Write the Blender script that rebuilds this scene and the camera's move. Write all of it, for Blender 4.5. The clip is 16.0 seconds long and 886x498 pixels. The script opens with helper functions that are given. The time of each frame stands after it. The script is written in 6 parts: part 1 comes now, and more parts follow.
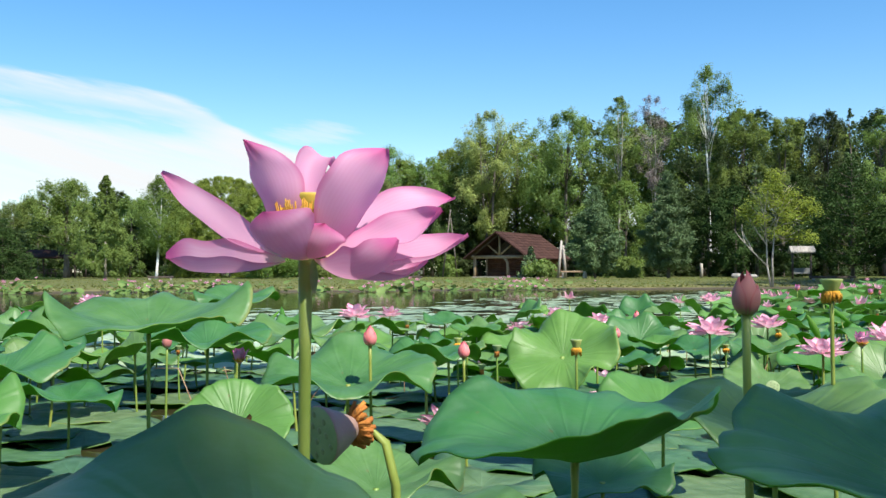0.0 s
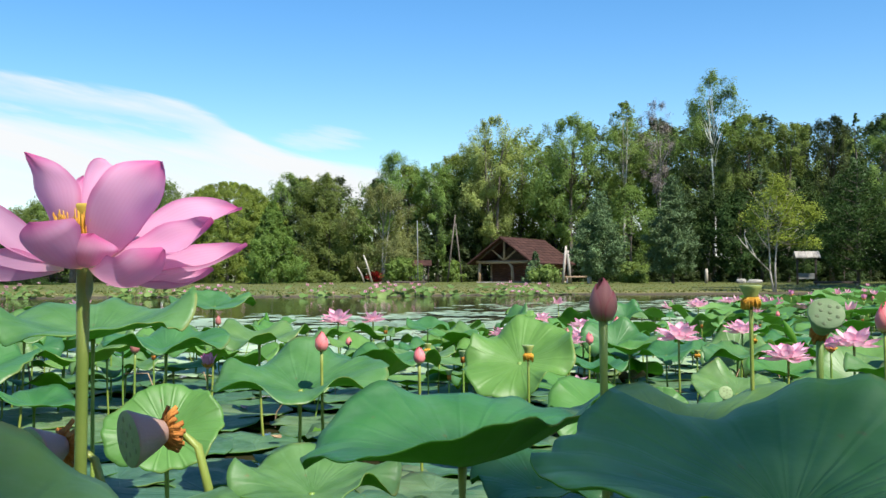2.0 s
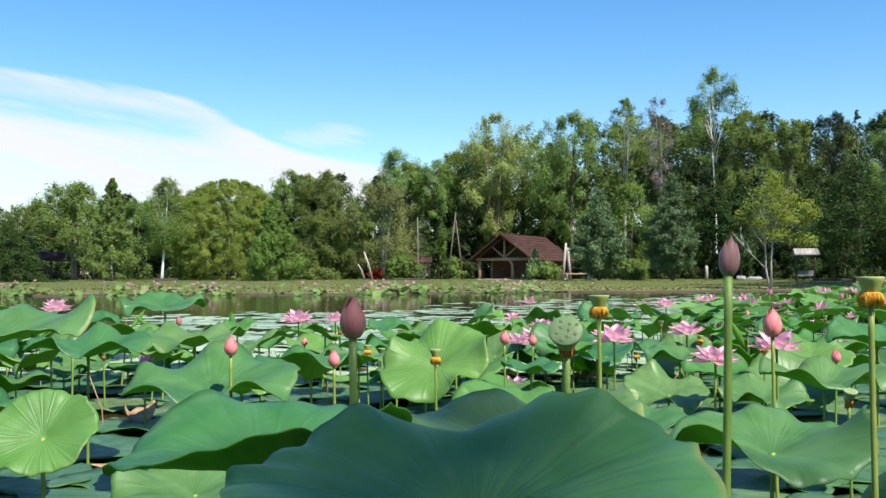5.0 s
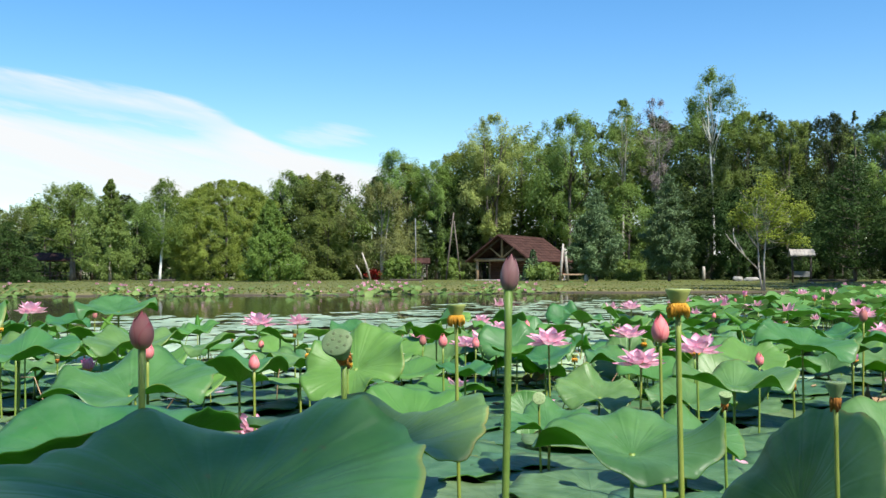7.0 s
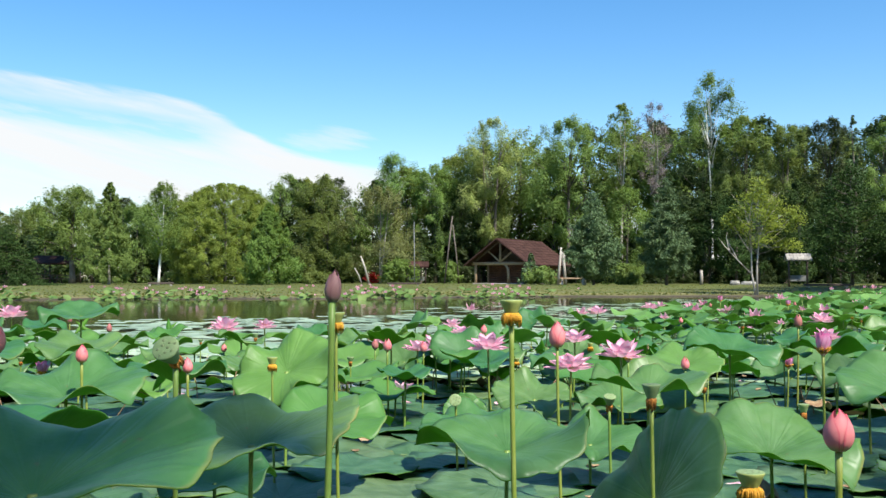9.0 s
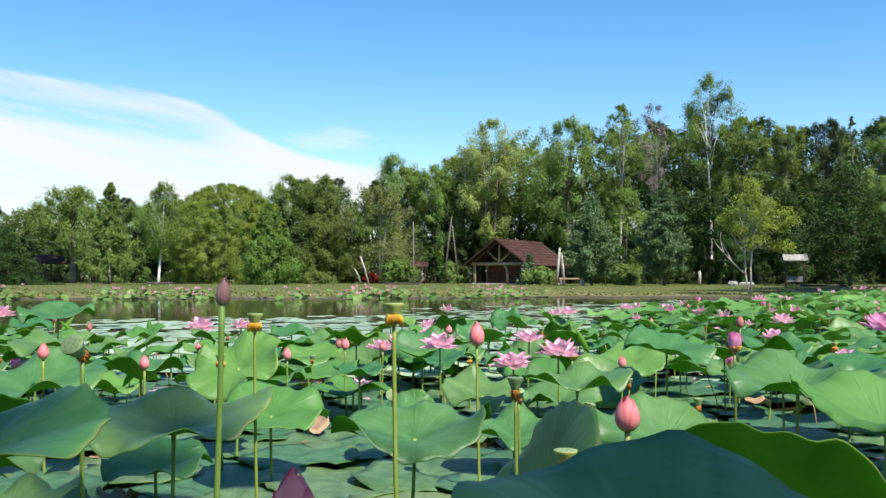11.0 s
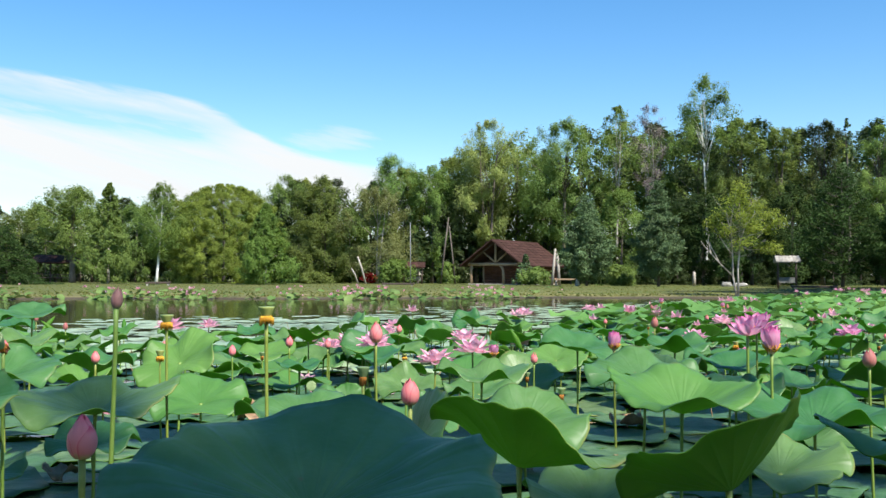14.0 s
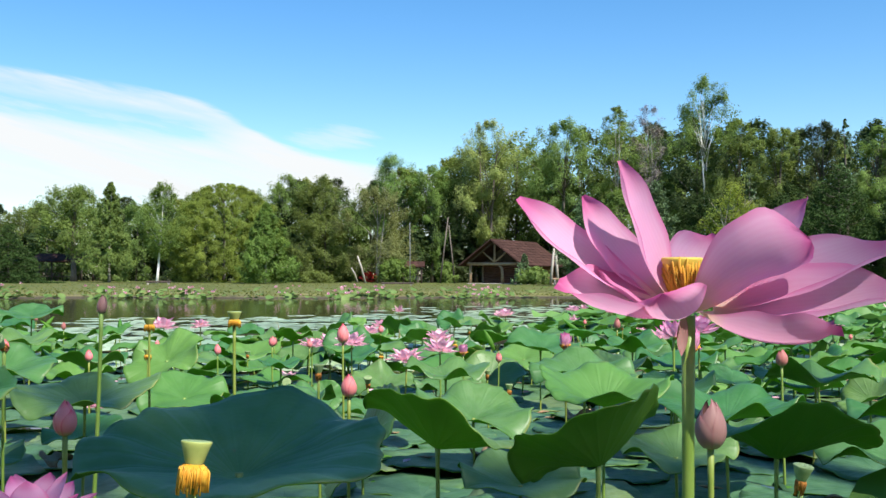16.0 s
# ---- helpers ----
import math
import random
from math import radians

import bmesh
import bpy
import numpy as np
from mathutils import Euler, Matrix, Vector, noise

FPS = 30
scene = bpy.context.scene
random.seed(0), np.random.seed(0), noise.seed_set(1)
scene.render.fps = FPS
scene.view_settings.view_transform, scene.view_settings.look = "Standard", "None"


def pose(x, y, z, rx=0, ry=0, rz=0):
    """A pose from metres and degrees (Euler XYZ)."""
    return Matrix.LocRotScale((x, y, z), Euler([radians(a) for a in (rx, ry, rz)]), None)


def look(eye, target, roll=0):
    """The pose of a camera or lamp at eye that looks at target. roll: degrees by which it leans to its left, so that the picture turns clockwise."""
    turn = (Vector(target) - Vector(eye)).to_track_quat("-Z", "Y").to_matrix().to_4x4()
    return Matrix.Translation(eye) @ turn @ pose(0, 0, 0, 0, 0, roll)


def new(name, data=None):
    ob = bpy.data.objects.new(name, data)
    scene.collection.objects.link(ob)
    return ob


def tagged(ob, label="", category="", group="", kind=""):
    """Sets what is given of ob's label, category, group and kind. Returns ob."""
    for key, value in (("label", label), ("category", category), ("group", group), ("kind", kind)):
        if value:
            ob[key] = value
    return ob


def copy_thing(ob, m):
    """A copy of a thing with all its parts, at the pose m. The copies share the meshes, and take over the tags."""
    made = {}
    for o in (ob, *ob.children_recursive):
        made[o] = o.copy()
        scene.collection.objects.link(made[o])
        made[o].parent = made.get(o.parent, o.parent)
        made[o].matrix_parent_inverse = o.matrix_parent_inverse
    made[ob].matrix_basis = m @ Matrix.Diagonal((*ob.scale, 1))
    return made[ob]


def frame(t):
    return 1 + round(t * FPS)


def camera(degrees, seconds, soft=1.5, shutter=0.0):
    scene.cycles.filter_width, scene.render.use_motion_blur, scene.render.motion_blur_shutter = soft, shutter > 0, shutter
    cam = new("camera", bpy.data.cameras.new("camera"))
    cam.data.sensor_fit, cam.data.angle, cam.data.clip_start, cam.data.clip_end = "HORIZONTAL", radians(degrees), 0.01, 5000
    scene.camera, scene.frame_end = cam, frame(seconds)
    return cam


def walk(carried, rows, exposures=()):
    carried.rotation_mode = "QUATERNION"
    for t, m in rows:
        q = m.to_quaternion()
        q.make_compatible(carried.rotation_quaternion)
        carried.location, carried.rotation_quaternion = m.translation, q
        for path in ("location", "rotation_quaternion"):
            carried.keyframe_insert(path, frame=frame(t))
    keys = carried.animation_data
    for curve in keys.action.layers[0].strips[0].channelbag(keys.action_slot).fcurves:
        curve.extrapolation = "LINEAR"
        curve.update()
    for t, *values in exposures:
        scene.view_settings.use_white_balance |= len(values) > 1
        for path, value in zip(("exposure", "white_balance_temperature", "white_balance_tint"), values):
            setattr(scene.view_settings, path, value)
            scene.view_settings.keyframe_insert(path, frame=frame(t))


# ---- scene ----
cam = camera(50.0, 16.0)
PATH = [
    (0, (-0.027, 0.006, 0.894), (0.002, 2.005, 0.941), -0.1),
    (0.5, (0.013, -0.001, 0.892), (0.036, 1.998, 0.947), -0.1),
    (1, (0.053, -0.007, 0.892), (0.075, 1.993, 0.948), -0.1),
    (1.5, (0.091, -0.011, 0.894), (0.112, 1.988, 0.952), -0.1),
    (2, (0.138, -0.016, 0.896), (0.153, 1.983, 0.954), -0.1),
    (2.5, (0.182, -0.022, 0.899), (0.197, 1.978, 0.951), -0.1),
    (3, (0.227, -0.028, 0.903), (0.241, 1.971, 0.954), -0.1),
    (3.5, (0.267, -0.037, 0.907), (0.281, 1.962, 0.958), -0.1),
    (4, (0.32, -0.048, 0.912), (0.331, 1.951, 0.962), -0.1),
    (6.5, (0.641, -0.153, 0.938), (0.646, 1.846, 0.991), -0.1),
    (7, (0.724, -0.187, 0.943), (0.728, 1.813, 0.995), -0.1),
    (7.5, (0.798, -0.224, 0.948), (0.801, 1.775, 0.998), -0.1),
    (8, (0.877, -0.267, 0.952), (0.878, 1.732, 1.004), -0.1),
    (8.5, (0.939, -0.314, 0.956), (0.939, 1.685, 1.012), -0.0),
    (9, (1.005, -0.366, 0.96), (1.005, 1.633, 1.019), -0.0),
    (11.5, (1.311, -0.694, 0.977), (1.306, 1.305, 1.036), 0.1),
    (12, (1.376, -0.772, 0.981), (1.371, 1.228, 1.038), 0.1),
    (12.5, (1.442, -0.853, 0.984), (1.436, 1.147, 1.041), 0.1),
    (13, (1.509, -0.937, 0.988), (1.503, 1.062, 1.046), 0.1),
    (13.5, (1.57, -1.023, 0.993), (1.563, 0.976, 1.05), 0.2),
    (14, (1.625, -1.112, 0.998), (1.618, 0.887, 1.057), 0.2),
    (14.5, (1.675, -1.202, 1.004), (1.667, 0.797, 1.063), 0.2),
    (15, (1.719, -1.293, 1.011), (1.711, 0.706, 1.07), 0.3),
    (15.5, (1.756, -1.384, 1.019), (1.747, 0.615, 1.078), 0.3),
    (16, (1.797, -1.475, 1.029), (1.787, 0.524, 1.086), 0.3),
]
walk(cam, [(t, look(eye, target, roll)) for t, eye, target, roll in PATH])

# ---- world, sun, exposure ----
SUN_EL, SUN_X, SUN_Y = radians(53), 0.60, -0.80
world = bpy.data.worlds.new("sky")
scene.world = world
world.use_nodes = True
wn, wl = world.node_tree.nodes, world.node_tree.links
wn.clear()


def wmath(op, a, b=None, c=None, clamp=False):
    n = wn.new("ShaderNodeMath")
    n.operation, n.use_clamp = op, clamp
    for i, v in enumerate((a, b, c)):
        if v is None:
            continue
        if isinstance(v, (int, float)):
            n.inputs[i].default_value = v
        else:
            wl.new(v, n.inputs[i])
    return n.outputs[0]


def wsmooth(v, lo, hi):
    n = wn.new("ShaderNodeMapRange")
    n.interpolation_type = "SMOOTHSTEP"
    wl.new(v, n.inputs[0])
    n.inputs[1].default_value, n.inputs[2].default_value = lo, hi
    return n.outputs[0]


sky = wn.new("ShaderNodeTexSky")
sky.sky_type, sky.sun_disc = "NISHITA", False
sky.sun_elevation, sky.sun_rotation = SUN_EL, math.atan2(SUN_X, SUN_Y)
sky.air_density, sky.dust_density, sky.ozone_density = 1.0, 0.35, 2.2
hue = wn.new("ShaderNodeHueSaturation")
hue.inputs["Saturation"].default_value = 1.34
wl.new(sky.outputs[0], hue.inputs["Color"])
coord = wn.new("ShaderNodeTexCoord")
sep = wn.new("ShaderNodeSeparateXYZ")
wl.new(coord.outputs["Generated"], sep.inputs[0])
ahead_y = wmath("MAXIMUM", sep.outputs[1], 0.02)
cu, cv = wmath("DIVIDE", sep.outputs[0], ahead_y), wmath("DIVIDE", sep.outputs[2], ahead_y)
# a bank of high cloud that slopes down to the right, with wisps
comb = wn.new("ShaderNodeCombineXYZ")
wl.new(wmath("MULTIPLY", wmath("ADD", cu, wmath("MULTIPLY", cv, 1.5)), 3.0), comb.inputs[0])
wl.new(wmath("MULTIPLY", wmath("ADD", cv, wmath("MULTIPLY", cu, 0.28)), 22.0), comb.inputs[1])
wisp = wn.new("ShaderNodeTexNoise")
wisp.inputs["Scale"].default_value, wisp.inputs["Detail"].default_value, wisp.inputs["Roughness"].default_value = 1.0, 6, 0.55
wl.new(comb.outputs[0], wisp.inputs["Vector"])
wob = wmath("SUBTRACT", wisp.outputs[0], 0.5)
comb_fine = wn.new("ShaderNodeCombineXYZ")
wl.new(wmath("MULTIPLY", wmath("ADD", cu, wmath("MULTIPLY", cv, 1.2)), 16.0), comb_fine.inputs[0])
wl.new(wmath("MULTIPLY", wmath("ADD", cv, wmath("MULTIPLY", cu, 0.20)), 85.0), comb_fine.inputs[1])
shred = wn.new("ShaderNodeTexNoise")
shred.inputs["Scale"].default_value, shred.inputs["Detail"].default_value, shred.inputs["Roughness"].default_value = 1.0, 7, 0.62
wl.new(comb_fine.outputs[0], shred.inputs["Vector"])
frayed = wmath("SUBTRACT", shred.outputs[0], 0.5)
edge = wmath("ADD", wmath("MULTIPLY_ADD", cu, -0.16, 0.1062), wmath("MULTIPLY", wsmooth(cu, -0.137, -0.29), 0.0404))
under = wmath("ADD", wmath("SUBTRACT", edge, cv), wmath("ADD", wmath("MULTIPLY", wob, 0.03), wmath("MULTIPLY", frayed, 0.010)))
bank = wsmooth(under, -0.002, 0.007)
line = wmath("SUBTRACT", wmath("MULTIPLY_ADD", cu, -0.148, 0.1125), wmath("SUBTRACT", cv, wmath("MULTIPLY", wob, 0.03)))
gap = wmath("MULTIPLY", wmath("SUBTRACT", 1.0, wsmooth(wmath("ABSOLUTE", line), 0.002, 0.022)), wsmooth(cu, -0.19, -0.29))
gap = wmath("MULTIPLY", gap, wmath("MULTIPLY_ADD", frayed, 2.4, 1.0), clamp=True)
veil = wmath("MULTIPLY", wsmooth(line, 0.0, -0.012), wsmooth(cu, -0.16, -0.34))
low = wsmooth(wmath("ADD", cv, wmath("MULTIPLY", cu, 0.1)), 0.022, 0.062)
bank = wmath("MULTIPLY", bank, wmath("MULTIPLY_ADD", gap, -0.84, 1.0))
bank = wmath("MULTIPLY", bank, wmath("MULTIPLY_ADD", wmath("MULTIPLY", veil, wmath("MULTIPLY_ADD", frayed, -2.2, 1.0)), -0.36, 1.0))
bank = wmath("MULTIPLY", bank, wmath("MULTIPLY_ADD", low, 0.67, 0.30))
bank = wmath("MULTIPLY", bank, wmath("ADD", wmath("MULTIPLY_ADD", wob, 2.0, 0.93), wmath("MULTIPLY", frayed, 0.5)), clamp=True)
spot_u, spot_v = wmath("DIVIDE", wmath("ADD", cu, 0.118), 0.042), wmath("DIVIDE", wmath("SUBTRACT", cv, 0.145), 0.012)
spot = wmath("ADD", wmath("MULTIPLY", spot_u, spot_u), wmath("MULTIPLY", spot_v, spot_v))
spot = wmath("MULTIPLY", wsmooth(wmath("ADD", spot, wmath("MULTIPLY_ADD", frayed, -5.0, 0.2)), 1.8, 0.0), 0.42)
cloud = wmath("MULTIPLY", wmath("MAXIMUM", bank, spot), wsmooth(sep.outputs[1], 0.05, 0.3), clamp=True)
sky_bg, cloud_bg, sky_mix, wout = (wn.new(n) for n in ("ShaderNodeBackground", "ShaderNodeBackground", "ShaderNodeMixShader", "ShaderNodeOutputWorld"))
sky_bg.inputs[1].default_value = 0.1075
cloud_bg.inputs[0].default_value, cloud_bg.inputs[1].default_value = (0.95, 0.98, 1.0, 1), 0.535
wl.new(hue.outputs[0], sky_bg.inputs[0])
wl.new(cloud, sky_mix.inputs[0])
wl.new(sky_bg.outputs[0], sky_mix.inputs[1])
wl.new(cloud_bg.outputs[0], sky_mix.inputs[2])
wl.new(sky_mix.outputs[0], wout.inputs[0])

sun_data = bpy.data.lights.new("sun", "SUN")
sun_data.energy, sun_data.angle, sun_data.color = 4.8, radians(0.55), (1.0, 0.95, 0.86)
sun = new("sun", sun_data)
sun.matrix_world = look((SUN_X * math.cos(SUN_EL) * 50, SUN_Y * math.cos(SUN_EL) * 50, math.sin(SUN_EL) * 50), (0, 0, 0))
scene.view_settings.exposure = 0.88

# ---- materials ----
WATER = 0.24


class Mat:
    """A node material under construction."""

    def __init__(self, name):
        self.m = bpy.data.materials.new(name)
        self.m.use_nodes = True
        self.n, self.l = self.m.node_tree.nodes, self.m.node_tree.links
        self.n.clear()
        self.out = self.n.new("ShaderNodeOutputMaterial")

    def put(self, socket, v):
        if hasattr(v, "is_output"):
            self.l.new(v, socket)
        elif isinstance(v, tuple) and len(v) == 3 and socket.type == "RGBA":
            socket.default_value = (*v, 1)
        else:
            socket.default_value = v

    def noise(self, scale, detail=4, rough=0.6, vec=None):
        n = self.n.new("ShaderNodeTexNoise")
        n.inputs["Scale"].default_value, n.inputs["Detail"].default_value, n.inputs["Roughness"].default_value = scale, detail, rough
        if vec is None:
            vec = self.object_co()
        self.l.new(vec, n.inputs["Vector"])
        return n.outputs[0]

    def object_co(self):
        return self.n.new("ShaderNodeTexCoord").outputs["Object"]

    def world_co(self):
        return self.n.new("ShaderNodeNewGeometry").outputs["Position"]

    def stretch(self, vec, s):
        n = self.n.new("ShaderNodeMapping")
        n.inputs["Scale"].default_value = s
        self.l.new(vec, n.inputs[0])
        return n.outputs[0]

    def uv(self):
        s = self.n.new("ShaderNodeSeparateXYZ")
        self.l.new(self.n.new("ShaderNodeTexCoord").outputs["UV"], s.inputs[0])
        return s.outputs[0], s.outputs[1]

    def math(self, op, a, b=None, clamp=False):
        n = self.n.new("ShaderNodeMath")
        n.operation, n.use_clamp = op, clamp
        self.put(n.inputs[0], a)
        if b is not None:
            self.put(n.inputs[1], b)
        return n.outputs[0]

    def ramp(self, v, lo, hi, a=0.0, b=1.0):
        n = self.n.new("ShaderNodeMapRange")
        n.interpolation_type = "SMOOTHSTEP"
        self.put(n.inputs[0], v)
        for i, x in enumerate((lo, hi, a, b)):
            n.inputs[i + 1].default_value = x
        return n.outputs[0]

    def mix(self, f, a, b):
        n = self.n.new("ShaderNodeMix")
        n.data_type = "RGBA"
        self.put(n.inputs[0], f)
        self.put(n.inputs[6], a)
        self.put(n.inputs[7], b)
        return n.outputs[2]

    def tint(self, col, h=0.5, s=1.0, v=1.0):
        n = self.n.new("ShaderNodeHueSaturation")
        for k, x in (("Color", col), ("Hue", h), ("Saturation", s), ("Value", v)):
            self.put(n.inputs[k], x)
        return n.outputs[0]

    def random(self):
        return self.n.new("ShaderNodeObjectInfo").outputs["Random"]

    def island(self):
        return self.n.new("ShaderNodeNewGeometry").outputs["Random Per Island"]

    def bump(self, h, strength, dist):
        n = self.n.new("ShaderNodeBump")
        n.inputs["Strength"].default_value, n.inputs["Distance"].default_value = strength, dist
        self.l.new(h, n.inputs["Height"])
        return n.outputs[0]

    def finish(self, col, rough=0.6, normal=None, sheer=0.0, glow_col=None, spec=0.5, metal=0.0):
        p = self.n.new("ShaderNodeBsdfPrincipled")
        self.put(p.inputs["Base Color"], col)
        self.put(p.inputs["Roughness"], rough)
        self.put(p.inputs["Specular IOR Level"], spec)
        self.put(p.inputs["Metallic"], metal)
        if normal is not None:
            self.l.new(normal, p.inputs["Normal"])
        if sheer:
            t, m = self.n.new("ShaderNodeBsdfTranslucent"), self.n.new("ShaderNodeMixShader")
            self.put(t.inputs[0], glow_col if glow_col is not None else col)
            m.inputs[0].default_value = sheer
            self.l.new(p.outputs[0], m.inputs[1])
            self.l.new(t.outputs[0], m.inputs[2])
            self.l.new(m.outputs[0], self.out.inputs[0])
        else:
            self.l.new(p.outputs[0], self.out.inputs[0])
        return self.m


def leaf_material(name, a, b, vein, glow, sheer, rough, scatter=0.07, veined=0.14, bloom=0.0, spec=0.46):
    """A lotus leaf: matt blue-green with a waxy bloom above, yellow-green below; radial veins run along u."""
    k = Mat(name)
    u, v = k.uv()
    ridge = k.math("ABSOLUTE", k.math("SUBTRACT", k.math("FRACT", u), 0.5))
    veins = k.math("MULTIPLY", k.ramp(ridge, 0.05, 0.0), k.ramp(v, 0.95, 0.35, 0.1, 1.0))
    big, fine = k.noise(7, 4), k.noise(60, 4)
    col = k.mix(k.ramp(big, 0.35, 0.65), a, b)
    if bloom:
        col = k.mix(k.ramp(k.noise(16, 5, 0.7), 0.38, 0.68, 0, bloom), col, (0.21, 0.35, 0.21))
    col = k.mix(k.math("MULTIPLY", veins, veined), col, vein)
    col = k.mix(k.ramp(k.noise(9, 5), 0.70, 0.80, 0, 0.3), col, (0.22, 0.22, 0.06))
    col = k.mix(k.math("MULTIPLY", k.ramp(v, 0.95, 1.0), k.ramp(k.noise(7, 4), 0.54, 0.68, 0, 0.6)), col, (0.27, 0.25, 0.07))
    col = k.mix(k.ramp(k.noise(38, 3, 0.5), 0.71, 0.77, 0, 0.6), col, (0.16, 0.12, 0.05))
    r = k.math("SUBTRACT", k.random(), 0.5)
    col = k.tint(col, k.math("ADD", 0.5, k.math("MULTIPLY", r, -scatter)), 1.0, k.math("ADD", 1.0, k.math("MULTIPLY", r, 0.36)))
    h = k.math("ADD", k.math("MULTIPLY", k.ramp(ridge, 0.16, 0.0), 0.45), k.math("ADD", k.math("MULTIPLY", fine, 0.15), k.math("MULTIPLY", big, 2.2)))
    return k.finish(col, rough, k.bump(h, 0.45, 0.005), sheer, glow, spec)


M_LEAF_TOP = leaf_material("lotus_leaf_top", (0.047, 0.138, 0.034), (0.075, 0.188, 0.047), (0.18, 0.38, 0.13), (0.18, 0.44, 0.02), 0.22, 0.46, bloom=0.15)
M_LEAF_FRESH = leaf_material("fresh_leaf_top", (0.072, 0.190, 0.035), (0.098, 0.236, 0.046), (0.22, 0.40, 0.10), (0.22, 0.48, 0.02), 0.26, 0.50, 0.04, 0.2, 0.08)
M_LEAF_UNDER = leaf_material("lotus_leaf_underside", (0.084, 0.222, 0.024), (0.118, 0.268, 0.032), (0.20, 0.40, 0.08), (0.19, 0.48, 0.012), 0.50, 0.6, 0.05, 0.22)
# near floating leaves: shade under the raised leaves is put into this dark green
M_PAD_SHADED = leaf_material("floating_leaf", (0.042, 0.102, 0.038), (0.072, 0.146, 0.058), (0.15, 0.30, 0.12), (0.16, 0.42, 0.03), 0.05, 0.45, 0.12, bloom=0.20, spec=0.22)


def stalk_material():
    k = Mat("green_stalk")
    col = k.mix(k.ramp(k.noise(14, 3), 0.4, 0.65), (0.165, 0.25, 0.038), (0.215, 0.29, 0.058))
    col = k.tint(col, k.math("ADD", 0.47, k.math("MULTIPLY", k.random(), 0.05)))
    return k.finish(col, 0.5, k.bump(k.noise(260, 2), 0.3, 0.001), 0.08)


def petal_material(name, tip, mid, base, sheer=0.3):
    k = Mat(name)
    u, v = k.uv()
    streak = k.n.new("ShaderNodeTexWave")
    streak.inputs["Scale"].default_value, streak.inputs["Distortion"].default_value, streak.inputs["Detail"].default_value = 5.5, 1.6, 3
    comb = k.n.new("ShaderNodeCombineXYZ")
    k.put(comb.inputs[0], u)
    k.put(comb.inputs[1], k.math("MULTIPLY", v, 0.2))
    k.l.new(comb.outputs[0], streak.inputs["Vector"])
    col = k.mix(k.ramp(v, 0.0, 0.22), base, mid)
    edge = k.math("ABSOLUTE", k.math("SUBTRACT", u, 0.5))
    tipness = k.math("MAXIMUM", k.ramp(v, 0.72, 1.02), k.math("MULTIPLY", k.ramp(edge, 0.40, 0.5), 0.55))
    col = k.mix(k.math("MULTIPLY", tipness, k.ramp(k.noise(25, 3), 0.2, 0.6, 0.6, 1.0)), col, tip)
    col = k.mix(k.math("MULTIPLY", streak.outputs[0], 0.07), col, tip)
    col = k.tint(col, 0.5, 1.0, k.math("ADD", 0.9, k.math("MULTIPLY", k.random(), 0.18)))
    return k.finish(col, 0.5, k.bump(k.math("ADD", k.math("MULTIPLY", streak.outputs[0], 0.5), k.noise(90, 3)), 0.06, 0.001), sheer, col, 0.25)


M_STALK = stalk_material()
M_PETAL = petal_material("pink_petal", (0.66, 0.10, 0.32), (0.80, 0.42, 0.61), (0.84, 0.60, 0.44), 0.5)
M_PETAL_PALE = petal_material("pale_pink_petal", (0.82, 0.26, 0.44), (0.88, 0.57, 0.67), (0.90, 0.82, 0.66), 0.38)
M_BUD_DULL = petal_material("mauve_bud_petal", (0.40, 0.07, 0.085), (0.41, 0.16, 0.14), (0.28, 0.26, 0.10), 0.12)
M_BUD_OLD = petal_material("withered_bud_petal", (0.25, 0.09, 0.10), (0.28, 0.15, 0.14), (0.25, 0.22, 0.12), 0.1)
M_BUD_PINK = petal_material("pink_bud_petal", (0.74, 0.06, 0.13), (0.80, 0.27, 0.27), (0.50, 0.42, 0.18), 0.22)


def plain(name, a, b, scale, rough=0.7, bumpy=0.4, dist=0.005, sheer=0.0, vary=0.0, stretch=None, spec=0.4):
    k = Mat(name)
    vec = k.object_co()
    if stretch:
        vec = k.stretch(vec, stretch)
    n = k.noise(scale, 5, 0.65, vec)
    col = k.mix(k.ramp(n, 0.32, 0.68), a, b)
    col = k.mix(k.ramp(k.noise(scale * 0.22, 3), 0.45, 0.75, 0, 0.45), col, tuple(x * 0.6 for x in a))
    if vary:
        col = k.tint(col, 0.5, 1.0, k.math("ADD", 1 - vary / 2, k.math("MULTIPLY", k.random(), vary)))
    return k.finish(col, rough, k.bump(k.noise(scale * 3, 4, 0.7, vec), bumpy, dist), sheer, None, spec)


M_GOLD = plain("golden_stamens", (0.66, 0.29, 0.02), (0.80, 0.46, 0.05), 80, 0.6, 0.2, 0.001, 0.15)
M_POD = plain("green_seed_pod", (0.17, 0.25, 0.10), (0.24, 0.32, 0.14), 30, 0.6, 0.4, 0.002)
M_POD_SIDE = plain("mauve_green_pod_side", (0.25, 0.23, 0.14), (0.29, 0.18, 0.16), 35, 0.6, 0.5, 0.002, stretch=(1, 1, 0.2))
M_POD_GOLD = plain("yellow_seed_pod", (0.58, 0.42, 0.06), (0.50, 0.46, 0.10), 40, 0.6, 0.3, 0.001)
M_POD_PALE = plain("pale_green_pod", (0.28, 0.33, 0.09), (0.36, 0.38, 0.11), 40, 0.6, 0.3, 0.001)
M_SEED = plain("dark_seed", (0.13, 0.18, 0.07), (0.19, 0.23, 0.10), 90, 0.5, 0.2, 0.001)
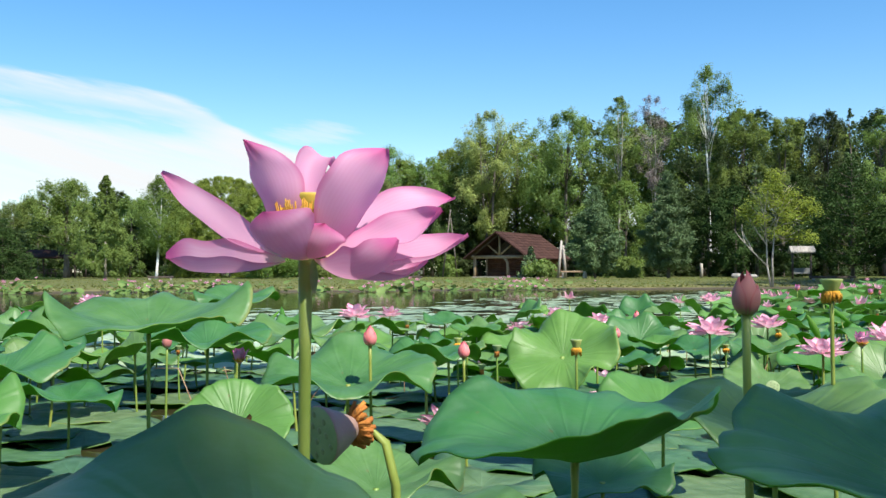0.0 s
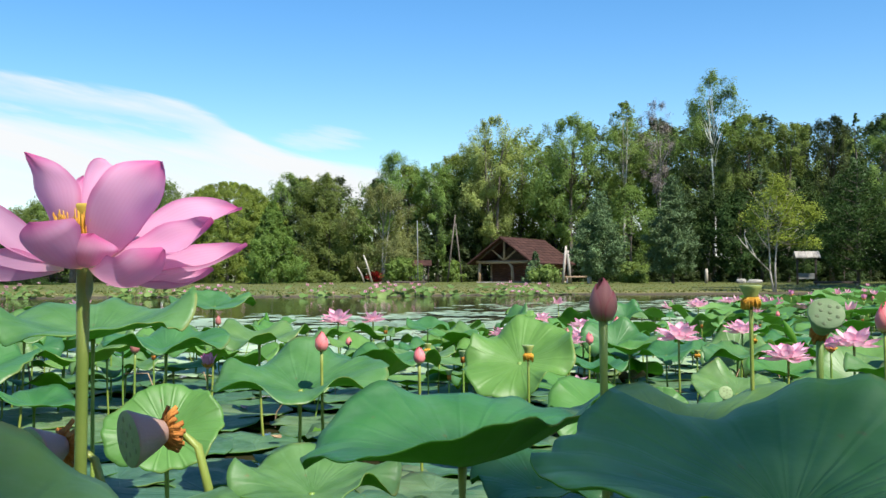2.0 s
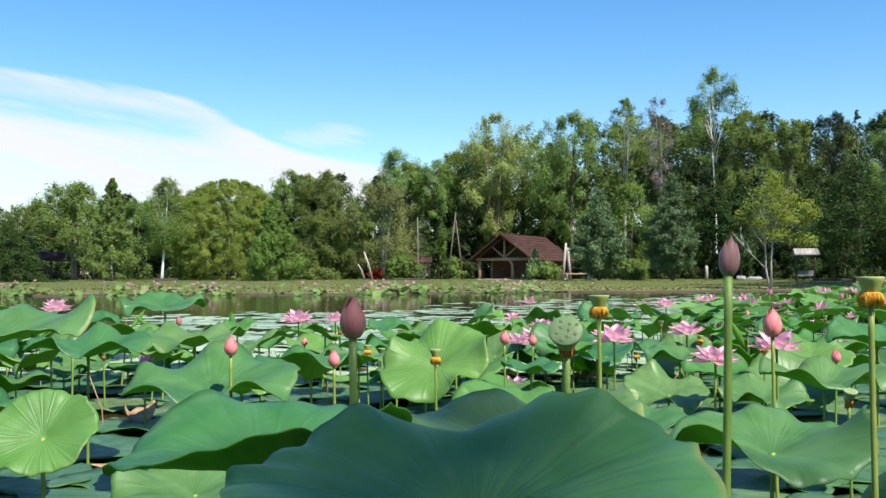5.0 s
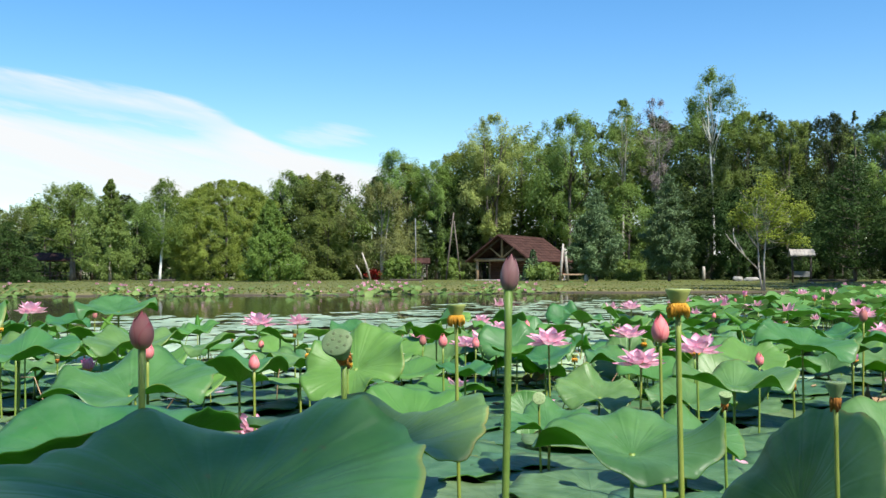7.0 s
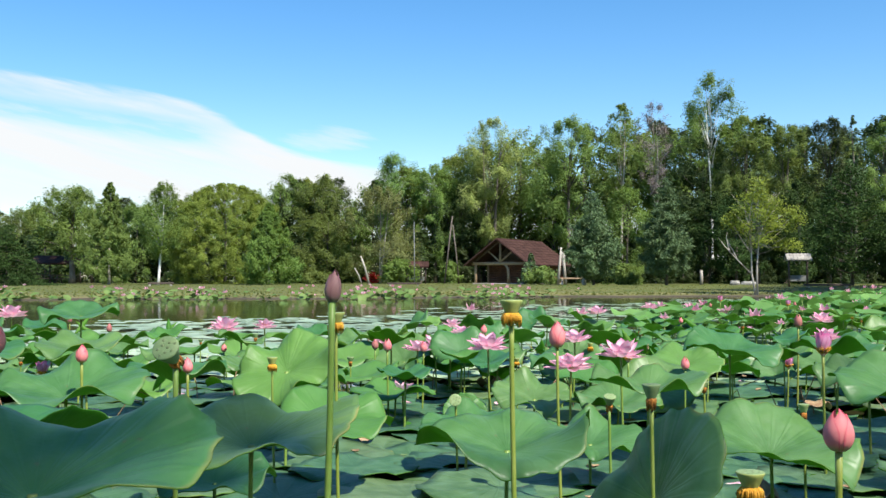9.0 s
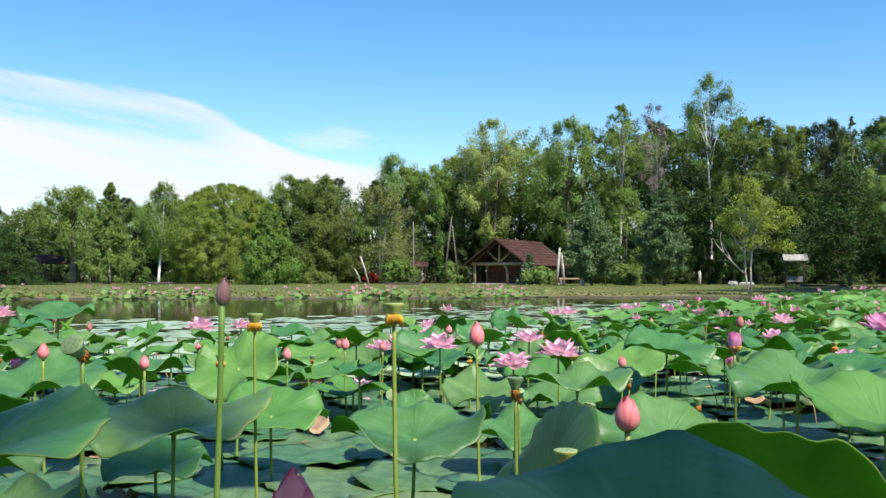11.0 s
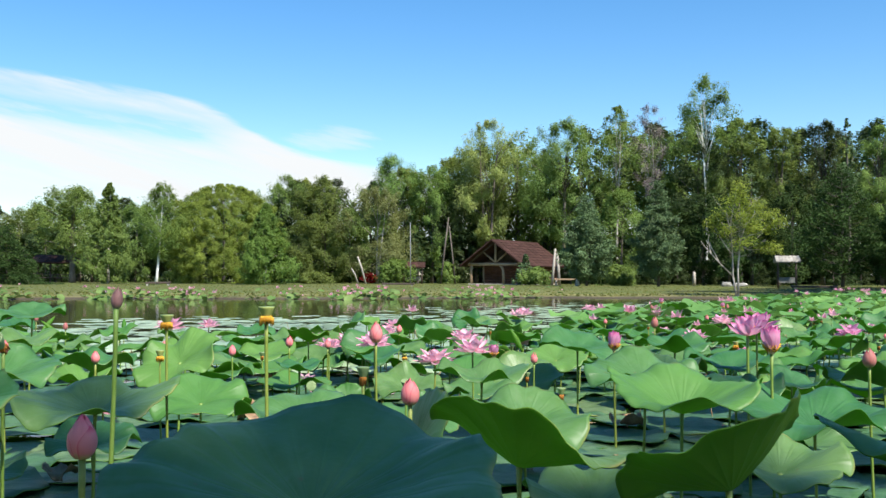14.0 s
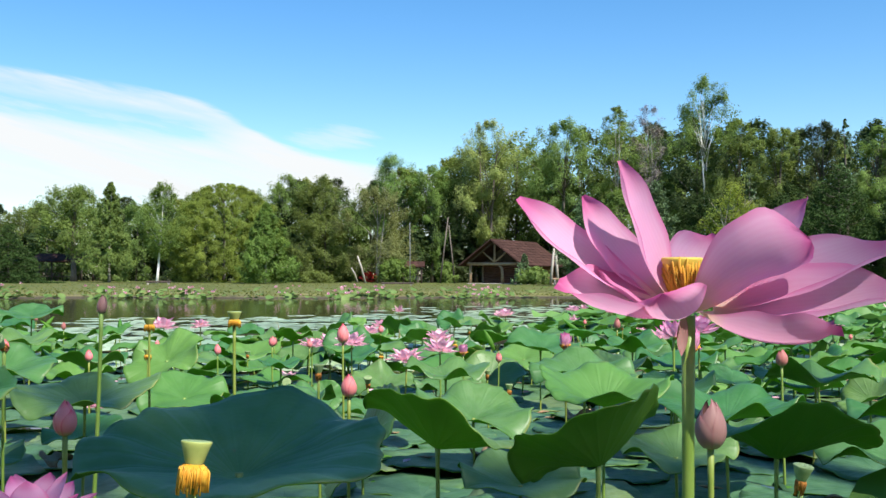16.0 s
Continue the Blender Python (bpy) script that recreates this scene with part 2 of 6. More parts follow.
M_DRY = plain("dried_brown_stamens", (0.36, 0.12, 0.02), (0.52, 0.22, 0.04), 60, 0.8, 0.5, 0.002, 0.1)
M_DEAD_LEAF = plain("dead_brown_leaf", (0.20, 0.11, 0.06), (0.36, 0.26, 0.15), 18, 0.8, 0.6, 0.004)
M_LOG = plain("peeled_log", (0.30, 0.20, 0.12), (0.42, 0.31, 0.20), 6, 0.75, 0.5, 0.01, vary=0.25, stretch=(1, 1, 0.3))
M_WALL_LOG = plain("red_brown_log_wall", (0.13, 0.05, 0.03), (0.19, 0.085, 0.05), 5, 0.7, 0.5, 0.01, vary=0.3)
M_ROOF = plain("brown_shingle_roof", (0.040, 0.020, 0.017), (0.070, 0.037, 0.030), 4, 0.9, 0.5, 0.02, vary=0.45, spec=0.12)
M_GREY_WOOD = plain("weathered_grey_wood", (0.25, 0.23, 0.20), (0.40, 0.37, 0.32), 8, 0.8, 0.5, 0.01, vary=0.3)
M_DARK_WOOD = plain("dark_stained_wood", (0.06, 0.045, 0.035), (0.10, 0.075, 0.06), 8, 0.75, 0.5, 0.01, vary=0.3)
M_STONE = plain("grey_stone", (0.24, 0.23, 0.21), (0.36, 0.35, 0.32), 5, 0.8, 0.6, 0.02, vary=0.3)
M_BARK = plain("brown_grey_bark", (0.09, 0.075, 0.06), (0.17, 0.145, 0.12), 7, 0.85, 0.8, 0.03, stretch=(1, 1, 0.25))
M_BARK_PALE = plain("pale_grey_bark", (0.30, 0.27, 0.23), (0.46, 0.42, 0.36), 6, 0.8, 0.6, 0.02, stretch=(1, 1, 0.3))
M_BARK_WHITE = plain("white_birch_bark", (0.62, 0.60, 0.55), (0.78, 0.76, 0.72), 5, 0.7, 0.4, 0.01, stretch=(0.5, 0.5, 1.6))
M_METAL = plain("grey_painted_metal", (0.20, 0.21, 0.21), (0.28, 0.29, 0.29), 9, 0.45, 0.2, 0.003)
M_PAPER = plain("faded_notice_panel", (0.16, 0.16, 0.15), (0.22, 0.22, 0.20), 9, 0.6, 0.2, 0.002)


def foliage(name, a, b, sheer=0.48, rough=0.6, spec=0.25):
    k = Mat(name)
    r = k.island()
    col = k.mix(r, a, b)
    col = k.mix(k.ramp(k.noise(0.5, 3), 0.4, 0.65, 0, 0.6), col, tuple(x * 0.72 for x in a))
    col = k.tint(col, k.math("ADD", 0.485, k.math("MULTIPLY", k.random(), 0.03)), 1.0, k.math("ADD", 0.85, k.math("MULTIPLY", k.random(), 0.3)))
    return k.finish(col, rough, None, sheer, k.tint(col, 0.49, 1.05, 1.25), spec)


F_GREEN = foliage("broadleaf_foliage", (0.152, 0.220, 0.052), (0.212, 0.296, 0.074))
F_BRIGHT = foliage("light_green_foliage", (0.168, 0.258, 0.064), (0.228, 0.332, 0.088))
F_OLIVE = foliage("olive_willow_foliage", (0.172, 0.212, 0.036), (0.240, 0.280, 0.052))
F_LOCUST = foliage("pale_feathery_foliage", (0.250, 0.285, 0.085), (0.345, 0.380, 0.120))
F_BIRCH = foliage("birch_foliage", (0.136, 0.222, 0.046), (0.194, 0.298, 0.066))
# darker copy of the broadleaf green, with the shade inside the wood put in
F_SHADED = foliage("shaded_woodland_foliage", (0.048, 0.078, 0.026), (0.078, 0.116, 0.036))
F_PINE = foliage("blue_green_needles", (0.098, 0.172, 0.074), (0.150, 0.232, 0.098), 0.15)
# spruce needles; on other trees this dark tone stands for shade
F_SPRUCE_SHADE = foliage("spruce_and_shade_needles", (0.034, 0.064, 0.016), (0.054, 0.090, 0.023), 0.15, 0.75, 0.12)
F_YELLOW = foliage("yellow_green_foliage", (0.190, 0.245, 0.030), (0.270, 0.330, 0.050))
F_BROWN = foliage("brownish_willow_foliage", (0.165, 0.182, 0.060), (0.226, 0.242, 0.086))
F_TWIG = foliage("bare_lilac_twigs", (0.240, 0.205, 0.180), (0.330, 0.290, 0.260), 0.1)
F_RED = foliage("red_shrub_leaves", (0.330, 0.045, 0.020), (0.450, 0.090, 0.030))
F_GRASS = foliage("grass_blades", (0.125, 0.155, 0.035), (0.21, 0.20, 0.068))


def ground_material():
    k = Mat("grass_and_mud_ground")
    co = k.world_co()
    sp = k.n.new("ShaderNodeSeparateXYZ")
    k.l.new(co, sp.inputs[0])
    g = k.mix(k.ramp(k.noise(0.35, 5, 0.6, co), 0.38, 0.62), (0.080, 0.102, 0.022), (0.124, 0.118, 0.042))
    g = k.mix(k.ramp(k.noise(3.5, 4, 0.7, co), 0.35, 0.7, 0, 0.6), g, (0.06, 0.095, 0.02))
    # pale straw band by the shore, with the lawn's sunlit strip put into it
    g = k.mix(k.math("MULTIPLY", k.ramp(sp.outputs[2], 0.37, 0.31), k.ramp(k.noise(0.8, 4, 0.6, co), 0.35, 0.6)), g, (0.24, 0.22, 0.085))
    mud = k.mix(k.noise(6, 4, 0.6, co), (0.045, 0.038, 0.025), (0.085, 0.07, 0.045))
    col = k.mix(k.ramp(sp.outputs[2], WATER + 0.02, WATER + 0.09), mud, g)
    return k.finish(col, 0.9, k.bump(k.noise(9, 5, 0.7, co), 0.7, 0.05), 0, None, 0.2)


def water_material():
    k = Mat("pond_water")
    co = k.world_co()
    rip = k.math("ADD", k.noise(2.2, 3, 0.5, k.stretch(co, (0.6, 1.6, 1))), k.math("MULTIPLY", k.noise(9, 2, 0.5, co), 0.3))
    col = k.mix(k.noise(0.3, 2, 0.5, co), (0.028, 0.026, 0.013), (0.045, 0.038, 0.018))
    return k.finish(col, 0.06, k.bump(rip, 0.12, 0.02), 0, None, 0.5)


M_GROUND, M_WATER = ground_material(), water_material()


# ---- mesh helpers ----
def mesh(name, verts, faces, mats, slots=None, uvs=None, smooth=True):
    me = bpy.data.meshes.new(name)
    me.from_pydata([tuple(v) for v in verts], [], [tuple(f) for f in faces])
    for m in mats:
        me.materials.append(m)
    if slots is not None:
        me.polygons.foreach_set("material_index", np.asarray(slots, dtype=np.int32))
    if smooth:
        me.polygons.foreach_set("use_smooth", np.ones(len(me.polygons), dtype=bool))
    if uvs is not None:
        me.uv_layers.new(name="uv").data.foreach_set("uv", np.asarray(uvs, dtype=np.float32).ravel())
    me.update()
    return me


def part(name, data, material, parent, label="", m=None):
    """One mesh object under a thing or a part; data is a mesh or a bmesh."""
    if isinstance(data, bmesh.types.BMesh):
        me = bpy.data.meshes.new(name)
        data.to_mesh(me)
        data.free()
        data = me
    if material is not None and not data.materials:
        data.materials.append(material)
    ob = new(name, data)
    ob.parent = parent
    if m is not None:
        ob.matrix_basis = m
    return tagged(ob, label)


def thing(name, x, y, z, label, category, group="", kind="", rz=0.0):
    ob = new(name)
    ob.empty_display_size = 0.05
    ob.matrix_basis = pose(x, y, z, 0, 0, rz)
    return tagged(ob, label, category, group, kind)


def tube(points, radii, sides=8, cap=True):
    """Vertices and faces of a tapered tube along points."""
    pts = [Vector(p) for p in points]
    verts, faces = [], []
    for i, p in enumerate(pts):
        d = (pts[min(i + 1, len(pts) - 1)] - pts[max(i - 1, 0)]).normalized()
        a = d.cross(Vector((1, 0, 0)) if abs(d.x) < 0.8 else Vector((0, 1, 0))).normalized()
        b = d.cross(a)
        for s in range(sides):
            t = 2 * math.pi * s / sides
            verts.append(p + radii[i] * (math.cos(t) * a + math.sin(t) * b))
    for i in range(len(pts) - 1):
        for s in range(sides):
            n = (s + 1) % sides
            faces.append((i * sides + s, i * sides + n, (i + 1) * sides + n, (i + 1) * sides + s))
    if cap:
        faces.append(tuple(range((len(pts) - 1) * sides, len(pts) * sides)))
        faces.append(tuple(range(sides - 1, -1, -1)))
    return verts, faces


def joined(pieces):
    verts, faces = [], []
    for v, f in pieces:
        o = len(verts)
        verts += list(v)
        faces += [tuple(i + o for i in q) for q in f]
    return verts, faces


def tube_mesh(name, points, radii, mat, sides=8):
    v, f = tube(points, radii, sides)
    return mesh(name, v, f, [mat])


def box(name, sx, sy, sz, bevel=0.01, x=0, y=0, z=0, turn=None):
    bm = bmesh.new()
    m = Matrix.LocRotScale((x, y, z), turn, (sx, sy, sz))
    bmesh.ops.create_cube(bm, size=1.0, matrix=m)
    if bevel:
        bmesh.ops.bevel(bm, geom=bm.edges[:], offset=bevel, segments=1, affect="EDGES")
    return bm


def revolve(profile, sides=20):
    """Vertices and faces of a solid turned about z from (radius, height) pairs."""
    verts, faces = [], []
    for r, z in profile:
        for s in range(sides):
            t = 2 * math.pi * s / sides
            verts.append((r * math.cos(t), r * math.sin(t), z))
    for i in range(len(profile) - 1):
        for s in range(sides):
            n = (s + 1) % sides
            faces.append((i * sides + s, i * sides + n, (i + 1) * sides + n, (i + 1) * sides + s))
    return verts, faces


# ---- ground and water ----
def shore(x):
    return 32.3 + 0.25 * max(-14, min(14, x)) + 0.5 * math.sin(x * 0.45) + 0.25 * math.sin(x * 1.3 + 1)


def ground_z(x, y):
    """Height of the ground: a pond basin with a low grassy bank round it."""
    far_in = y - shore(x)
    near_in = -2.6 - y + 0.25 * math.sin(x * 0.9)
    side_in = abs(x - 4) - 52
    # beyond x = 21 an unseen bank is added to carry the shade trees
    d = max(far_in, near_in, side_in, x - 21.0)
    def step(a, b, v):
        t = max(0.0, min(1.0, (v - a) / (b - a)))
        return t * t * (3 - 2 * t)
    z = 0.0 + 0.30 * step(-1.2, 0.4, d) + 0.05 * step(0.4, 5.0, d) + 0.03 * step(5, 30, d)
    if d > 1:
        z += 0.03 * noise.noise(Vector((x * 0.22, y * 0.22, 0)))
    return z


def lines(knots):
    out = []
    for a, b, n in knots:
        out += list(np.linspace(a, b, n, endpoint=False))
    return out + [knots[-1][1]]


gx = lines([(-2600, -200, 6), (-200, -60, 10), (-60, 60, 80), (60, 200, 10), (200, 2600, 6)])
gy = lines([(-1500, -60, 6), (-60, -8, 10), (-8, 0, 20), (0, 26, 10), (26, 46, 44), (46, 110, 32), (110, 300, 8), (300, 2800, 6)])
gv = [(x, y, ground_z(x, y)) for y in gy for x in gx]
gf = [(j * len(gx) + i, j * len(gx) + i + 1, (j + 1) * len(gx) + i + 1, (j + 1) * len(gx) + i) for j in range(len(gy) - 1) for i in range(len(gx) - 1)]
tagged(new("ground", mesh("ground", gv, gf, [M_GROUND])), "grassy bank with dry patches round a muddy pond bed", "ground", kind="structure")
wx, wy = lines([(-58, 66, 31)]), lines([(-3.6, 44, 14)])
wv = [(x, y, WATER) for y in wy for x in wx]
wf = [(j * len(wx) + i, j * len(wx) + i + 1, (j + 1) * len(wx) + i + 1, (j + 1) * len(wx) + i) for j in range(len(wy) - 1) for i in range(len(wx) - 1)]
tagged(new("water", mesh("water", wv, wf, [M_WATER])), "still brown pond water that mirrors the trees", "water", kind="structure")


# ---- lotus leaves ----
def blade_mesh(seed, R, cup=0.15, wave=0.08, lobes=5, fold=0.0, fold_at=0.0, dip=0.04, segs=72, rings=10, thick=0.0022, top=None, under=None, pleat=0.0045):
    """A round lotus leaf: a wavy dish with its stalk at the middle; fold lifts (or drops) the rim on one side (degrees from +x)."""
    rng = random.Random(seed)
    p = [rng.uniform(0, 6.28) for _ in range(8)]
    fa = radians(fold_at)
    verts, uvs, faces, slots = [], [], [], []
    def point(i, s, lower):
        rr, t = (i / rings) ** 0.9, 2 * math.pi * s / segs
        rim = max(0.0, (rr - 0.6) / 0.4)
        out = R * rr * (1 + rr * (0.05 * math.sin(2 * t + p[0]) + 0.04 * math.sin(3 * t + p[1]) + 0.02 * math.sin(7 * t + p[2]) + 0.008 * math.cos(22 * t) + 0.012 * math.sin(17 * t + p[6]) * rim))
        z = cup * R * (rr ** 1.35 - 0.30 * rim ** 2) - dip * R * math.exp(-((rr / 0.16) ** 2))
        lobe = math.sin(lobes * t + p[3]) + 0.55 * math.sin((lobes + 2) * t + p[4]) + 0.6 * math.sin(2 * t + p[5])
        z += wave * R * (0.75 * rr ** 2.6 + 0.35 * rim ** 2) * lobe
        out *= 1 - 0.22 * wave * rim * abs(lobe)
        z += R * (0.10 * wave * rim * math.sin(13 * t + p[6]) + rr * (pleat * math.cos(22 * t) * (1.2 - rr) + 0.012 * rr * math.sin(9 * t + p[7]) + 0.010 * rim * math.sin(19 * t + p[2])))
        z += 0.014 * R * rr * noise.noise(Vector((6.5 * rr * math.cos(t), 6.5 * rr * math.sin(t), seed * 2.3)))
        z += 0.03 * R * rr * noise.noise(Vector((2.2 * rr * math.cos(t), 2.2 * rr * math.sin(t), seed * 1.7)))
        lift = max(0.0, math.cos(t - fa)) ** 2
        z += fold * R * rr ** 2.2 * lift
        out *= 1 - 0.35 * abs(fold) * rr ** 2 * lift
        return (out * math.cos(t), out * math.sin(t), z - (thick if lower else 0))
    for lower in (False, True):
        base = len(verts)
        verts.append(point(0, 0, lower))
        for i in range(1, rings + 1):
            for s in range(segs):
                verts.append(point(i, s, lower))
        for s in range(segs):
            n, u0, u1 = (s + 1) % segs, 22 * s / segs, 22 * (s + 1) / segs
            f, w = (base, base + 1 + s, base + 1 + n), [((u0 + u1) / 2, 0), (u0, 1 / rings), (u1, 1 / rings)]
            faces.append(f[::-1] if lower else f)
            uvs += w[::-1] if lower else w
            slots.append(1 if lower else 0)
            for i in range(1, rings):
                a, b = base + 1 + (i - 1) * segs, base + 1 + i * segs
                f = (a + s, b + s, b + n, a + n)
                w = [(u0, i / rings), (u0, (i + 1) / rings), (u1, (i + 1) / rings), (u1, i / rings)]
                faces.append(f[::-1] if lower else f)
                uvs += w[::-1] if lower else w
                slots.append(1 if lower else 0)
    half = 1 + rings * segs
    o = 1 + (rings - 1) * segs
    for s in range(segs):
        n = (s + 1) % segs
        faces.append((o + s, half + o + s, half + o + n, o + n))
        uvs += [(22 * s / segs, 1)] * 4
        slots.append(1)
    return mesh("blade", verts, faces, [top or M_LEAF_TOP, under or M_LEAF_UNDER], slots, uvs)


def lotus_leaf(x, y, z, R, seed, cup=0.15, wave=0.08, lobes=5, fold=0.0, fold_at=0.0, tilt=0.0, tilt_at=-90.0, label="", lean=0.05, bed=0.0, fine=(72, 10), top=None, pleat=0.0045):
    """A leaf on its stalk. tilt: degrees by which the rim towards tilt_at (degrees from +x) hangs down."""
    ob = thing("lotus_leaf", x, y, bed, label or "broad wavy blue-green lotus leaf standing above the water", "lotus leaf", "raised lotus leaves")
    rng = random.Random(seed + 500)
    axis = Vector((-math.sin(radians(tilt_at)), math.cos(radians(tilt_at)), 0))
    m = Matrix.Translation((0, 0, z - bed)) @ Matrix.Rotation(radians(tilt), 4, axis)
    part("blade", blade_mesh(seed, R, cup, wave, lobes, fold, fold_at, segs=fine[0], rings=fine[1], top=top, pleat=pleat), None, ob, "", m)
    bx, by = rng.uniform(-lean, lean), rng.uniform(-lean, lean)
    h = z - bed
    pts = [(bx * (1 - q) ** 2, by * (1 - q) ** 2, h * q - 0.003 * (q > 0.99)) for q in (0, 0.25, 0.5, 0.75, 0.92, 1.0)]
    part("stalk", tube_mesh("stalk", pts, [0.0062, 0.0058, 0.0054, 0.005, 0.005, 0.007], M_STALK), None, ob)
    return ob


# ---- lotus flowers, buds and pods ----
def petal_geo(base, tip, W, sag=0.12, cup=0.5, side=0.0, curl=0.0, nu=12, nv=8, face=(0, 0, 1), bow=0.0, ruffle=0.03, via=None, blunt=1.9, widest=0.55):
    """A boat-shaped petal from base to tip. sag: how far its keel hangs below the chord; cup: how far its edges rise; curl: the tip bends back;
    via: a point that draws the keel out of its chord; blunt: how full the tip is."""
    base, tip = Vector(base), Vector(tip)
    d = tip - base
    L = d.length
    along = d / L
    across = along.cross(Vector(face))
    across = across.normalized() if across.length > 1e-4 else Vector((1, 0, 0))
    across = Matrix.Rotation(side, 3, along) @ across
    mid = Vector(via) if via is not None else (base + tip) / 2
    verts, uvs, faces = [], [], []
    for i in range(nu + 1):
        u = i / nu
        w = 0.5 * W * ((0.16 + 0.84 * math.sin(0.5 * math.pi * (u / widest) ** 0.85)) if u < widest else (1 - ((u - widest) / (1 - widest)) ** blunt))
        w = max(w, W * 0.012)
        tang = (2 * (1 - u) * (mid - base) + 2 * u * (tip - mid)).normalized()
        upn = across.cross(tang).normalized()
        keel = (1 - u) ** 2 * base + 2 * u * (1 - u) * mid + u * u * tip
        keel = keel - upn * (sag * L * math.sin(math.pi * u) * (1 - 0.25 * u))
        keel = keel + across * (bow * L * math.sin(math.pi * u))
        keel = keel - upn * (curl * L * max(0, u - 0.6) ** 2 * 4)
        for j in range(nv + 1):
            v = j / nv * 2 - 1
            rise = cup * w * (v * v) * (0.4 + 0.6 * math.sin(math.pi * min(1, u * 1.05)))
            wob = ruffle * W * (math.sin(7 * u + 2.2 * v + 31 * L + 50 * W) + 0.6 * math.sin(15 * u - 3 * v + 90 * W)) * u * abs(v)
            verts.append(keel + across * (w * v * (1 - 0.18 * cup * v * v)) + upn * (rise + wob))
            uvs.append((j / nv, u))
    for i in range(nu):
        for j in range(nv):
            a = i * (nv + 1) + j
            faces.append((a, a + 1, a + nv + 2, a + nv + 1))
    return verts, faces, [uvs[k] for f in faces for k in f]


def stalk_to(parent, h, r=0.005, bend=(0, 0), label=""):
    pts = [(bend[0] * (1 - q) ** 1.6, bend[1] * (1 - q) ** 1.6, h * q) for q in (0, 0.2, 0.4, 0.6, 0.8, 0.93, 1.0)]
    return part("stalk", tube_mesh("stalk", pts, [r * 1.15, r * 1.1, r * 1.05, r, r * 0.95, r * 0.95, r * 1.1], M_STALK, 10), None, parent, label)


def stamen_geo(seed, n, r, z0, length, spread, droop=0.0, width=0.0011):
    """Thin golden threads round a centre."""
    rng = random.Random(seed)
    pieces = []
    for i in range(n):
        t = rng.uniform(0, 6.283)
        e = rng.uniform(0.5, 1.0)
        o = Vector((math.cos(t), math.sin(t), 0))
        a = o * r * rng.uniform(0.8, 1.0) + Vector((0, 0, z0))
        L = length * rng.uniform(0.45, 1.12)
        if droop:
            b = a + o * L * (0.10 + 0.55 * spread) * e + Vector((0, 0, -L * 0.25 * droop))
            c = a + o * L * spread * e + Vector((0, 0, -L * droop * rng.uniform(0.5, 1.0)))
        else:
            b = a + o * L * spread * 0.5 * e + Vector((0, 0, L * 0.5))
            c = a + o * L * spread * e + Vector((0, 0, L * rng.uniform(0.75, 1)))
        pieces.append(tube((a, b, c), (width * 0.6, width * 0.7, width), 4))
    return joined(pieces)


def pod_profile(r, h):
    return [(r * 0.22, 0), (r * 0.38, h * 0.12), (r * 0.62, h * 0.4), (r * 0.88, h * 0.78), (r, h * 0.93), (r * 0.985, h * 0.985), (r * 0.93, h), (r * 0.5, h * 1.0), (0.0005, h * 0.995)]


def add_pod(parent, m, r, h, side, top, seeds=9):
    """A cone with a flat top and sunk seeds, under a thing."""
    v, f = revolve(pod_profile(r, h), 18)
    me = mesh("receptacle", v, f, [side, top], [0 if i < 18 * 5 else 1 for i in range(len(f))])
    ob = part("receptacle", me, None, parent, "", m)
    for i in range(seeds):
        t = i * 2.4
        q = r * 0.78 * math.sqrt((i + 0.5) / seeds)
        sv, sf = revolve([(r * 0.12, h * 0.985), (r * 0.12, h * 1.002), (r * 0.07, h * 1.008), (0.0004, h * 1.010)], 8)
        sv = [(a + q * math.cos(t), b + q * math.sin(t), c) for a, b, c in sv]
        part("seed", mesh("seed", sv, sf, [M_SEED]), None, ob)
    return ob


def seed_pod(x, y, z, r=0.022, h=0.03, seed=1, skirt="gold", tilt=0.0, tilt_at=-90.0, label="", bend=(0.02, 0.01), side=None, stalk_r=0.0042):
    """A seed pod on a stalk. z: height of the pod's foot. skirt: gold or dried stamens under it, or none."""
    ob = thing("lotus_seed_pod", x, y, 0, label or "green lotus seed pod with drooping golden stamens on a tall stalk", "seed pod", "lotus seed pods")
    axis = Vector((-math.sin(radians(tilt_at)), math.cos(radians(tilt_at)), 0))
    m = Matrix.Translation((0, 0, z)) @ Matrix.Rotation(radians(tilt), 4, axis)
    if skirt == "gold":
        r *= 0.82
    add_pod(ob, m, r, h, side or (M_POD_PALE if skirt == "gold" else M_POD), M_POD)
    if skirt == "gold":
        up, down = stamen_geo(seed, 120, r * 0.50, -0.004, h * 0.40, 0.55, 0.0, 0.0009), stamen_geo(seed + 1, 260, r * 0.60, h * 0.30, 0.030, 0.24, 0.85, 0.0010)
        sv, sf = joined((up, down))
        part("stamen_ring", mesh("stamen_ring", sv, sf, [M_GOLD]), None, ob, "golden drooping stamens", m)
    elif skirt == "dry":
        sv, sf = stamen_geo(seed, 110, r * 0.36, 0.010, 0.026, 0.05, 1.0, 0.0022)
        part("stamen_ring", mesh("stamen_ring", sv, sf, [M_DRY]), None, ob, "dried brown stamens", m)
    stalk_to(ob, z + 0.002, stalk_r, bend)
    return ob


